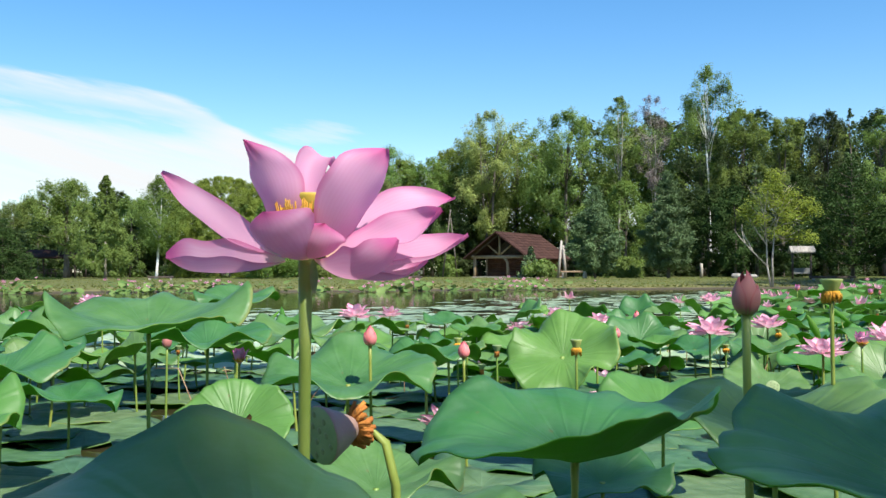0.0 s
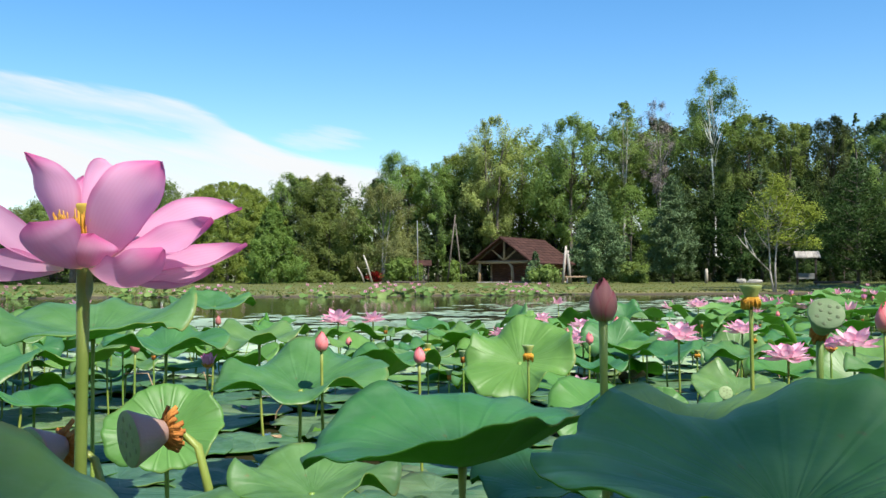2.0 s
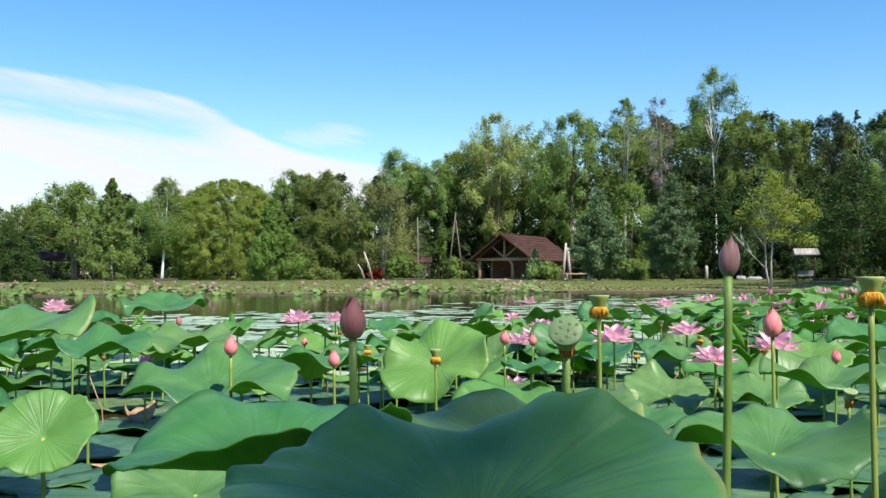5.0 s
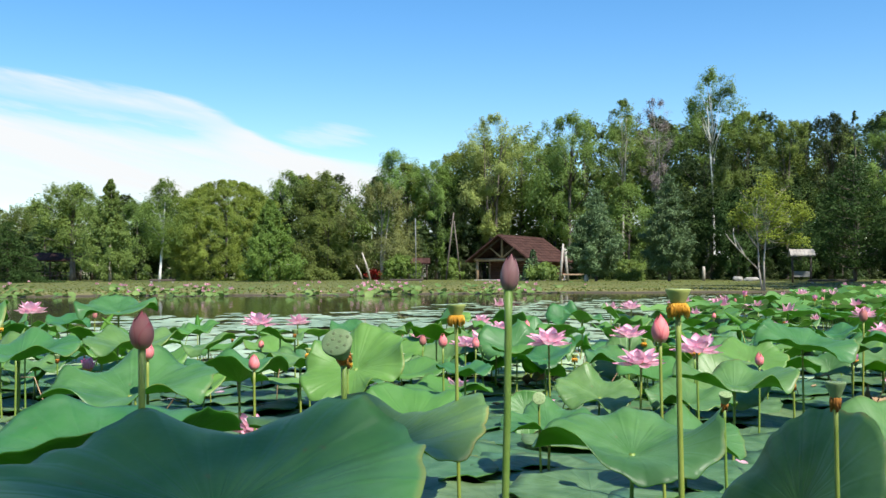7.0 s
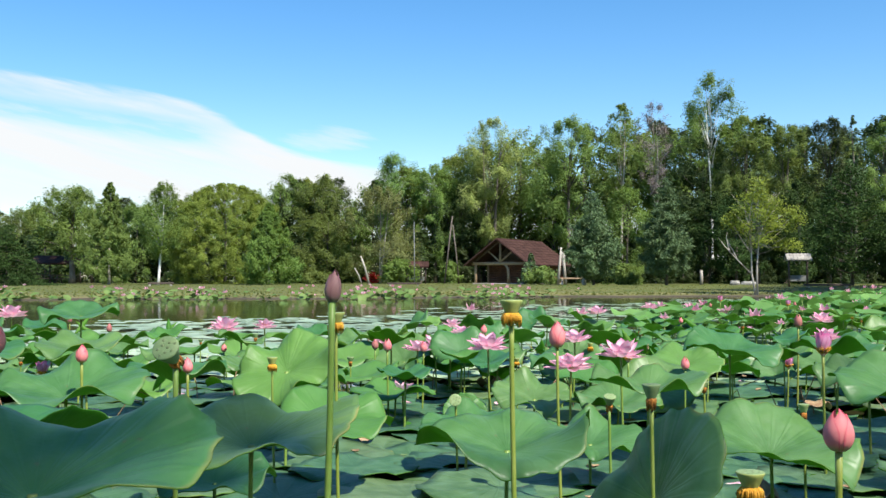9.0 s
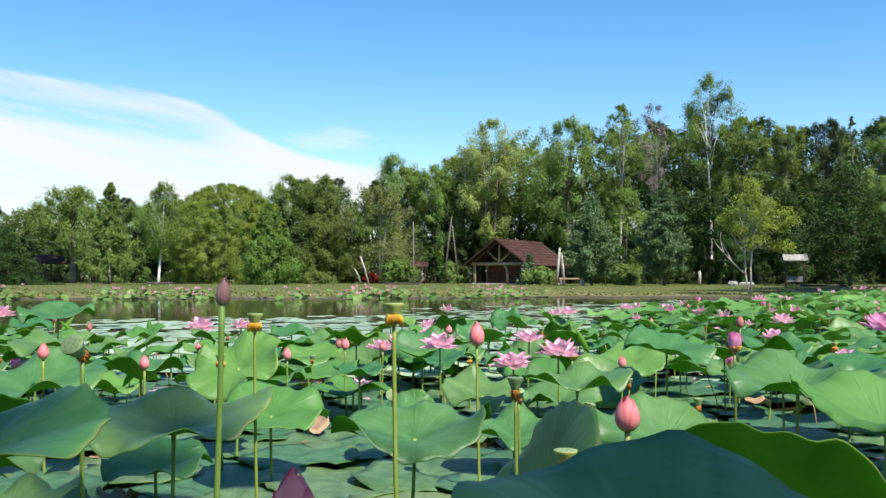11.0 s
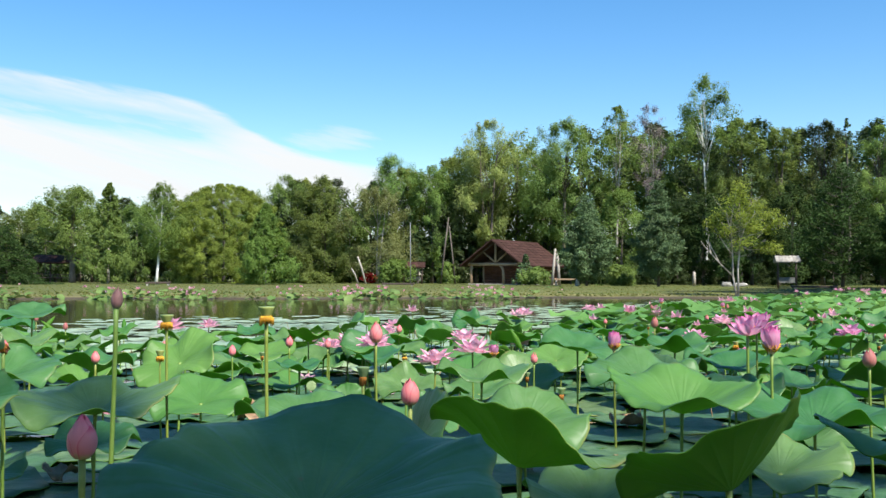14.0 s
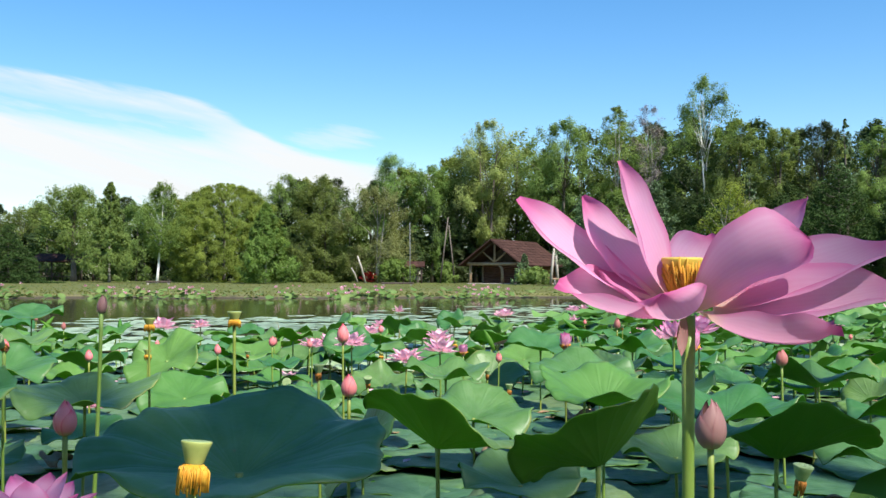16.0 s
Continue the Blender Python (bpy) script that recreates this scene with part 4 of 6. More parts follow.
near_leaf(0.780, 0.72, 0.400, 0.180, 130, cup=0.3, wave=0.09, tilt=10, tilt_at=-20)
near_leaf(1.430, 4.07, 0.395, 0.200, 133, cup=0.22, wave=0.11, tilt=18, tilt_at=-80)
near_leaf(1.800, 3.96, 0.380, 0.200, 134, cup=0.26, wave=0.11, tilt=9)
near_leaf(0.830, 4.06, 0.490, 0.135, 135, cup=0.40, wave=0.09, tilt=2)
near_leaf(2.290, 4.67, 0.500, 0.190, 136, cup=0.24, wave=0.10, tilt=20, tilt_at=-100, top=M_LEAF_FRESH)
near_leaf(2.340, 4.07, 0.610, 0.225, 137, cup=0.24, wave=0.12, lobes=3, tilt=14, tilt_at=-60)
near_leaf(0.060, 4.30, 0.510, 0.160, 138, cup=0.40, wave=0.10, tilt=2)
near_leaf(2.620, 3.25, 0.560, 0.205, 139, cup=0.34, wave=0.11, tilt=4)
near_leaf(-1.550, 3.90, 0.640, 0.235, 140, cup=0.30, wave=0.10, tilt=6)
near_leaf(-1.250, 2.75, 0.600, 0.225, 141, cup=0.32, wave=0.10, tilt=6)
near_leaf(-1.060, 1.95, 0.560, 0.215, 142, cup=0.30, wave=0.10, tilt=8, top=M_LEAF_FRESH)
near_leaf(2.950, 0.95, 0.560, 0.210, 143, cup=0.32, wave=0.10, tilt=4)
near_leaf(2.020, 1.42, 0.400, 0.190, 144, cup=0.28, wave=0.10, tilt=10)
near_leaf(2.760, 2.62, 0.530, 0.210, 145, cup=0.30, wave=0.10, tilt=8)
near_leaf(1.500, 2.85, 0.400, 0.185, 146, cup=0.24, wave=0.11, tilt=12, tilt_at=-70)
near_leaf(0.380, 2.25, 0.400, 0.170, 147, cup=0.26, wave=0.10, tilt=10)
near_leaf(0.180, 0.55, 0.420, 0.170, 148, cup=0.30, wave=0.09, tilt=8)
near_leaf(1.080, 0.60, 0.430, 0.190, 149, cup=0.28, wave=0.09, tilt=8)
near_leaf(3.000, 3.50, 0.560, 0.225, 150, cup=0.32, wave=0.10, tilt=4)
near_leaf(2.900, 4.20, 0.590, 0.220, 151, cup=0.34, wave=0.11, tilt=0)
near_leaf(-0.150, 2.20, 0.400, 0.200, 153, cup=0.26, wave=0.10, tilt=6)
near_leaf(0.120, 1.86, 0.360, 0.180, 154, cup=0.24, wave=0.10, tilt=6)
near_leaf(2.900, 2.30, 0.400, 0.190, 159, cup=0.28, wave=0.10, tilt=6)
near_leaf(1.880, 0.20, 0.430, 0.185, 160, cup=0.28, wave=0.10, tilt=6)
near_leaf(2.280, 0.02, 0.470, 0.190, 161, cup=0.30, wave=0.10, tilt=6)
near_leaf(0.020, 1.05, 0.400, 0.170, 162, cup=0.28, wave=0.10, tilt=6)
near_leaf(1.650, 4.75, 0.480, 0.190, 152, cup=0.34, wave=0.10, tilt=4)

# ---- the lotus field: leaves built once and repeated ----
field = random.Random(77)
PROTO = []
for k in range(12):
    h, R = 0.36 + 0.25 * ((k * 5) % 12) / 12, 0.150 + 0.085 * ((k * 7) % 12) / 12
    PROTO.append((lotus_leaf(-9.0 + k * 0.2, -40, h, R, 200 + k, cup=field.uniform(0.22, 0.50), wave=field.uniform(0.08, 0.14), lobes=field.choice((3, 4, 5)), fold=field.choice((0, 0, 0.1, 0.25, -0.2)), fold_at=field.uniform(-180, 180), tilt=field.uniform(0, 16) if k % 4 else field.uniform(26, 48), tilt_at=field.uniform(-180, 180), lean=0.08, label="wavy green lotus leaf standing among many others", fine=(54, 7), top=M_LEAF_FRESH if k % 2 else None), R))


def raised_edge(x):
    """How far out the standing leaves reach."""
    return 7.4 + 0.9 * math.sin(x * 1.7) + max(0.0, x - 0.9) * 1.6 + (1.2 if x < -3.5 else 0)


placed, used = [], 0
tries = 0
while len(placed) < 299 and tries < 40000:
    tries += 1
    y = 1.9 + 9.5 * field.random() ** 0.8
    x = 0.9 + (y + 1.6) * field.uniform(-0.57, 0.63)
    if y > raised_edge(x) or (y < 4.3 and -1.3 < x < 3.1):
        continue
    gapw = 0.23 + 0.012 * y
    if any((x - a) ** 2 + (y - b) ** 2 < gapw ** 2 for a, b in placed) or any((x - a) ** 2 + (y - b) ** 2 < (r + 0.14) ** 2 for a, b, r in HEROES):
        continue
    placed.append((x, y))
    ob, R = PROTO[field.randrange(12)]
    s = field.uniform(0.82, 1.12)
    copy_thing(ob, pose(x, y, 0, 0, 0, field.uniform(0, 360)) @ Matrix.Diagonal((s, s, field.uniform(0.86, 1.02), 1)))
for ob, R in PROTO:
    for o in (*ob.children_recursive, ob):
        bpy.data.objects.remove(o)


def grown(items):
    """Joins many placed copies of (verts, faces) blocks into arrays."""
    vs, fs, o = [], [], 0
    for v, f in items:
        vs.append(v)
        fs += [tuple(i + o for i in q) for q in f]
        o += len(v)
    return np.concatenate(vs), fs


def simple_disc(rng, R, cup, wave, segs=14):
    p, q = rng.uniform(0, 6.28), rng.uniform(0, 6.28)
    v = [(0, 0, -0.02 * R)]
    for rr in (0.5, 1.0):
        for s in range(segs):
            t = 2 * math.pi * s / segs
            v.append((R * rr * math.cos(t), R * rr * math.sin(t), R * (cup * rr ** 2 + wave * rr ** 2 * (math.sin(4 * t + p) + 0.7 * math.sin(2 * t + q)))))
    f = [(0, 1 + s, 1 + (s + 1) % segs) for s in range(segs)]
    f += [(1 + s, 1 + segs + s, 1 + segs + (s + 1) % segs, 1 + (s + 1) % segs) for s in range(segs)]
    return np.array(v), f


def stuff(name, items, mat, label, category):
    v, f = grown(items)
    return tagged(new(name, mesh(name, v, f, [mat])), label, category, kind="stuff")


M_FAR_LEAF = foliage("far_lotus_leaves", (0.085, 0.215, 0.048), (0.165, 0.305, 0.078), 0.25, 0.5, 0.35)
M_SHORE_LEAF = foliage("shore_lotus_leaves", (0.09, 0.20, 0.045), (0.18, 0.29, 0.085), 0.2)
# pale copy of the floating leaf: the sky's sheen is put into its colour
M_FAR_PAD_SHEEN = foliage("far_floating_leaf_sheen", (0.24, 0.35, 0.19), (0.42, 0.52, 0.32), 0.05, 0.38, 0.35)
M_FAR_PINK = foliage("far_pink_blossom", (0.78, 0.34, 0.43), (0.88, 0.60, 0.64), 0.3)
items, side_stalks = [], []
for _ in range(5200):
    y = field.uniform(9.5, 31)
    x = 1.0 + (y + 2) * field.uniform(-0.56, 0.62)
    if y > raised_edge(x) or y > shore(x) - 1.0 or (y < 11.4 and field.random() < 0.4):
        continue
    v, f = simple_disc(field, field.uniform(0.13, 0.24), field.uniform(0.05, 0.25), field.uniform(0.06, 0.16))
    m = np.array(Euler((field.gauss(0, 0.16), field.gauss(0, 0.16), 0)).to_matrix())
    items.append((v @ m.T + (x, y, field.uniform(0.38, 0.58)), f))
for _ in range(2300):
    x, y = field.uniform(-15, 18), field.uniform(-2.2, 12.0)
    if (-0.64 < (x - 0.9) / (y + 1.9) < 0.72 and y > -0.5) or y > raised_edge(x) + 2 or field.random() < 0.35 + 0.8 * noise.noise(Vector((x * 0.4, y * 0.4, 1))):
        continue
    v, f = simple_disc(field, field.uniform(0.13, 0.24), field.uniform(0.05, 0.25), field.uniform(0.06, 0.16))
    m = np.array(Euler((field.gauss(0, 0.16), field.gauss(0, 0.16), 0)).to_matrix())
    z = field.uniform(0.36, 0.52)
    items.append((v @ m.T + (x, y, z), f))
    side_stalks.append((x, y, z))
stuff("lotus_field", items, M_FAR_LEAF, "distant mass of green lotus leaves above the water", "lotus leaves")

# leaves lying on the water: single ones near, the far ones together
PADS = []
for k in range(6):
    me = blade_mesh(300 + k, 0.2 + 0.025 * k, cup=0.02, wave=0.025, lobes=4, dip=0.02, thick=0.003, segs=36, rings=5, top=M_PAD_SHADED, under=M_LEAF_UNDER)
    PADS.append((me, 0.2 + 0.025 * k))
flat, tries = [], 0
PAD_STALK = tube_mesh("stalk", ((0.02, 0.0, 0.0), (0.0, 0.01, WATER / 2), (0.0, 0.0, WATER - 0.004)), (0.005, 0.005, 0.005), M_STALK, 6)
spots = []
while len(spots) < 520 and tries < 30000:
    tries += 1
    y = 0.2 + 9.0 * field.random() ** 1.25
    x = 0.9 + (y + 1.9) * field.uniform(-0.57, 0.64)
    k = field.randrange(6)
    if not any((x - a) ** 2 + (y - b) ** 2 < (0.49 * (PADS[k][1] + PADS[q][1])) ** 2 for a, b, q in spots):
        spots.append((x, y, k))
spots.sort(key=lambda q: q[1])
joined_pads = []
for x, y, k in spots:
    me, R = PADS[k]
    flat.append((x, y, R))
    m = pose(0, 0, WATER + 0.008 + 0.004 * (len(flat) % 7), field.gauss(0, 1.2), field.gauss(0, 1.2), field.uniform(0, 360))
    if len(flat) <= 296:
        ob = thing("floating_leaf", x, y, 0, "round flat lotus leaf lying on the pond water", "floating leaf", "floating lotus leaves")
        part("blade", me, None, ob, "", m)
        part("stalk", PAD_STALK, None, ob)
    else:
        m = Matrix.Translation((x, y, 0)) @ m
        joined_pads.append((np.array([tuple(m @ q.co) for q in me.vertices]), [tuple(q.vertices) for q in me.polygons]))
items = []
for _ in range(2900):
    y = 9.0 + 21.0 * field.random() ** 1.25
    x = 1.0 + (y + 2) * field.uniform(-0.58, 0.62)
    near_edge = 11.5 + 5.5 * min(1.0, max(0.0, (x + 5.5) / 6.0)) + max(0.0, x) * 1.3 + 2.6 * noise.noise(Vector((x * 0.35, y * 0.2, 3)))
    if y > near_edge + field.uniform(0, 3.0) or y > shore(x) - 1.5:
        continue
    v, f = simple_disc(field, field.uniform(0.14, 0.27), 0.0, 0.02, 12)
    items.append((v + (x, y, WATER + 0.012 + 0.0004 * (len(items) % 30)), f))
side_pads = []
for _ in range(2600):
    x, y = field.uniform(-16, 19), field.uniform(-2.3, 13.0)
    if -0.62 < (x - 0.9) / (y + 1.9) < 0.69 and y > -0.4:
        continue
    v, f = simple_disc(field, field.uniform(0.14, 0.27), 0.0, 0.02, 12)
    side_pads.append((v + (x, y, WATER + 0.012 + 0.0004 * (len(side_pads) % 30)), f))
stuff("floating_leaves", joined_pads, M_FAR_PAD_SHEEN, "round lotus leaves lying flat on the water farther out", "floating leaves")
stuff("floating_leaves", side_pads, M_PAD_SHADED, "round leaves floating flat beside the near bank", "floating leaves")
stuff("floating_leaves", items, M_FAR_PAD_SHEEN, "distant round leaves floating flat on the pond", "floating leaves")

# blossoms among the far leaves
def simple_flower(rng, size):
    vs, fs = [], []
    for w, (n, e) in enumerate(((6, 0.35), (5, 0.95))):
        for i in range(n):
            t = 2 * math.pi * i / n + rng.uniform(-0.3, 0.3) + w
            o = np.array((math.cos(t), math.sin(t), 0.0))
            a = np.array((-o[1], o[0], 0.0))
            L = size * rng.uniform(0.8, 1.1)
            mid = o * L * 0.55 * math.cos(e) + (0, 0, L * 0.35 * math.sin(e))
            tip = o * L * math.cos(e) + (0, 0, L * math.sin(e))
            b = len(vs)
            vs += [o * 0.01, mid + a * size * 0.24, tip, mid - a * size * 0.24]
            fs.append((b, b + 1, b + 2, b + 3))
    return np.array(vs), fs


def simple_stalk(x, y, h, base):
    v, f = tube(((x, y, base), (x + 0.01, y, (h + base) / 2), (x, y, h)), (0.006, 0.006, 0.005), 5)
    return np.array([tuple(q) for q in v]), f


items, stems = [], []
for _ in range(310):
    y = field.uniform(8.5, 31)
    x = 1.2 + (y + 2) * field.uniform(-0.1, 0.6)
    if y > raised_edge(x) + 0.5 or y > shore(x) - 1.2 or field.random() < 0.35:
        continue
    z = field.uniform(0.5, 0.68)
    v, f = simple_flower(field, field.uniform(0.06, 0.13))
    items.append((v + (x, y, z), f))
    stems.append(simple_stalk(x, y, z, 0.0))
for _ in range(480):
    x = field.uniform(-22, 6)
    y = shore(x) + field.uniform(-2.4, 0.4)
    if noise.noise(Vector((x * 0.5, 0, 9))) < field.uniform(-0.15, 0.45):
        continue
    z = max(ground_z(x, y), WATER) + field.uniform(0.12, 0.42)
    v, f = simple_flower(field, field.uniform(0.06, 0.12))
    items.append((v + (x, y, z), f))
    stems.append(simple_stalk(x, y, z, ground_z(x, y)))
stems += [simple_stalk(x, y, z, 0.0) for x, y, z in side_stalks]
stuff("lotus_blossoms", items, M_FAR_PINK, "scattered far pink lotus blossoms above the leaves", "lotus blossoms")
stuff("blossom_stalks", stems, M_STALK, "thin green stalks of lotus blossoms and leaves", "stalks")
items = []
for _ in range(1150):
    x = field.uniform(-24, 6)
    y = shore(x) + field.gauss(-0.7, 0.7)
    d = noise.noise(Vector((x * 0.5, 0, 9)))
    if d < 0.0 and field.random() < 0.8:
        continue
    v, f = simple_disc(field, field.uniform(0.06, 0.15), 0.15, 0.09, 10)
    m = np.array(Euler((field.gauss(0.15, 0.3), field.gauss(0, 0.3), 0)).to_matrix())
    items.append((v @ m.T + (x, y, max(ground_z(x, y), WATER) + 0.03 + 0.30 * field.random() ** 2.2), f))
stuff("shore_lotus", items, M_SHORE_LEAF, "band of lotus leaves along the far shore", "lotus leaves")

# withered leaves on the water and rolled young leaves among the others
def withered_leaf(x, y, R, seed):
    ob = thing("withered_leaf", x, y, WATER + 0.05, "crumpled pale brown dead lotus leaf on the water", "dead leaf", "dead lotus leaves")
    part("blade", blade_mesh(seed, R, cup=0.25, wave=0.22, lobes=3, fold=0.5, fold_at=seed * 40, dip=0.0, segs=40, rings=7, top=M_DEAD_LEAF, under=M_DEAD_LEAF), None, ob, "", pose(0, 0, 0, 8, 5, seed * 70))
    part("stalk", tube_mesh("stalk", ((0, 0, -WATER - 0.05), (0.02, 0.01, -0.15), (0, 0, 0)), (0.004, 0.004, 0.004), M_DEAD_LEAF, 6), None, ob)


for i, (x, y, R) in enumerate(((0.65, 3.7, 0.12), (2.93, 4.6, 0.12), (2.5, 3.5, 0.13), (1.95, 2.5, 0.09), (0.25, 2.3, 0.09), (1.3, 5.6, 0.12), (-0.9, 4.2, 0.12), (2.2, 1.9, 0.08))):
    withered_leaf(x, y, R * 0.72, 400 + i)


def rolled_leaf(x, y, z, L, lean, turn):
    ob = thing("rolled_leaf", x, y, 0, "young lotus leaf still rolled into a green spindle", "young leaf", "rolled lotus leaves", rz=turn)
    pts = [(lean * q * L, 0, z + L * (q - 0.3) * 0.8) for q in (0, 0.2, 0.4, 0.6, 0.8, 1.0)]
    part("blade", tube_mesh("blade", pts, (0.003, 0.014, 0.020, 0.019, 0.012, 0.001), M_LEAF_UNDER, 10), None, ob)
    part("stalk", tube_mesh("stalk", ((0, 0, 0), (0.01, 0, z * 0.5), pts[2]), (0.004, 0.004, 0.003), M_STALK, 6), None, ob)


dead = []
for _ in range(60):
    y = field.uniform(3.6, 9.0)
    x = 0.9 + (y + 1.6) * field.uniform(-0.55, 0.6)
    h, a, b = WATER + field.uniform(0.06, 0.30), field.gauss(0, 0.10), field.gauss(0, 0.10)
    v, f = tube(((x, y, 0), (x + a * 0.3, y + b * 0.3, h * 0.7), (x + a, y + b, h), (x + a * 2.2, y + b * 2.2, h - field.uniform(-0.02, 0.1))), (0.003, 0.003, 0.0026, 0.002), 5)
    dead.append((np.array([tuple(q) for q in v]), f))
stuff("dead_stalks", dead, M_DEAD_LEAF, "thin bent brown dead stalks between the leaves", "dead stalks")
for i in range(13):
    y = field.uniform(4.2, 7.5)
    rolled_leaf(0.9 + (y + 1.4) * field.uniform(-0.42, 0.5), y, field.uniform(0.40, 0.56), field.uniform(0.14, 0.24), field.uniform(0.3, 1.1), field.uniform(0, 360))

# small buds, pods and flowers of the middle distance, built once and repeated
kinds = [
    bud(0, -40, 0.60, 0.065, 0.036, 61, pink=True, label="small pink lotus bud among the leaves"),
    bud(0, -40, 0.66, 0.07, 0.036, 62, label="small mauve lotus bud among the leaves"),
    seed_pod(0, -40, 0.60, 0.020, 0.030, 63, "gold", label="green seed pod with golden stamens among the leaves"),
    seed_pod(0, -40, 0.54, 0.018, 0.032, 64, "dry", label="withered seed pod with brown stamens among the leaves"),
    open_flower(0, -40, 0.58, 0.10, 65, label="open pink lotus flower among the leaves"),
    open_flower(0, -40, 0.62, 0.095, 66, M_PETAL_PALE, 10, label="bright pink lotus flower among the leaves"),
    open_flower(0, -40, 0.60, 0.075, 67, M_PETAL, 48, label="pink lotus flower just opening among the leaves", whorls=((6, 28, 1.0), (5, 38, 0.95))),
]
count = 0
while count < 74:
    y = field.uniform(3.8, 12.5)
    x = 0.9 + (y + 1.6) * field.uniform(-0.5, 0.56)
    if y > raised_edge(x):
        continue
    k = field.choice((0, 0, 1, 2, 3, 3, 4, 5, 6)) if x > 0.5 else field.choice((0, 1, 2, 3, 3, 6))
    s = field.uniform(0.9, 1.1)
    copy_thing(kinds[k], pose(x, y, 0, 0, 0, field.uniform(0, 360)) @ Matrix.Diagonal((s, s, s * field.uniform(0.85, 1.0), 1)))
    count += 1
for ob in kinds:
    for o in (*ob.children_recursive, ob):
        bpy.data.objects.remove(o)

# fallen petals and dead leaves on the floating leaves
for i in range(210):
    x, y, R = flat[field.randrange(len(flat))]
    if y > 6.5:
        continue
    dead = field.random() < 0.58
    v, f, uv = petal_geo((0, 0, 0), (field.uniform(0.05, 0.09), 0, 0.004), field.uniform(0.03, 0.05), sag=0.1, cup=0.5, nu=7, nv=5)
    ob = new("dead_leaf" if dead else "fallen_petal", mesh("scrap", v, f, [M_DEAD_LEAF if dead else M_PETAL_PALE], None, uv))
    ob.matrix_basis = pose(x + field.uniform(-0.12, 0.12), y + field.uniform(-0.12, 0.12), WATER + 0.041, 0, 0, field.uniform(0, 360))
    tagged(ob, "curled brown scrap of dead leaf on a floating leaf" if dead else "fallen pale pink petal on a floating leaf", "leaf scrap" if dead else "petal", "scraps on the water")


# ---- trees ----
def leaf_quads(centres, size, rng, flat=0.6, slim=0.55, out=None):
    """Small diamond leaves at random turns round the centres."""
    n = len(centres)
    nrm = rng.normal(size=(n, 3))
    nrm[:, 2] = np.abs(nrm[:, 2]) + flat
    if out is not None:
        nrm = 0.46 * nrm + out
    nrm /= np.linalg.norm(nrm, axis=1, keepdims=True)
    a = np.cross(nrm, rng.normal(size=(n, 3)))
    a /= np.linalg.norm(a, axis=1, keepdims=True) + 1e-9
    b = np.cross(nrm, a)
    s = size * rng.uniform(0.6, 1.25, (n, 1))
    v = np.stack([centres - a * s, centres - b * s * slim, centres + a * s, centres + b * s * slim], 1).reshape(-1, 3)
    return v


def quad_mesh(name, v, mat):
    me = bpy.data.meshes.new(name)
    n = len(v) // 4
    me.vertices.add(len(v))
    me.vertices.foreach_set("co", v.astype(np.float32).ravel())
    me.loops.add(4 * n)
    me.loops.foreach_set("vertex_index", np.arange(4 * n, dtype=np.int32))
    me.polygons.add(n)
    me.polygons.foreach_set("loop_start", np.arange(0, 4 * n, 4, dtype=np.int32))
    me.materials.append(mat)
    me.update(calc_edges=True)
    return me


SHAPES = {
    "round": lambda t: math.sin(math.pi * (0.10 + 0.86 * t)) ** 0.6,
    "dome": lambda t: math.sqrt(max(0.0, 1 - max(0.0, t - 0.25) ** 2 / 0.5625)) * (0.8 + 0.2 * min(1, t * 4)),
    "oval": lambda t: math.sin(math.pi * (0.04 + 0.93 * t)) ** 0.8,
    "cone": lambda t: 0.03 + 0.97 * (1 - t) ** 0.85 * min(1.0, 0.55 + t * 3),
    "top": lambda t: math.sin(math.pi * (0.05 + 0.9 * t ** 1.2)) ** 0.9 * (0.75 + 0.25 * t),
}


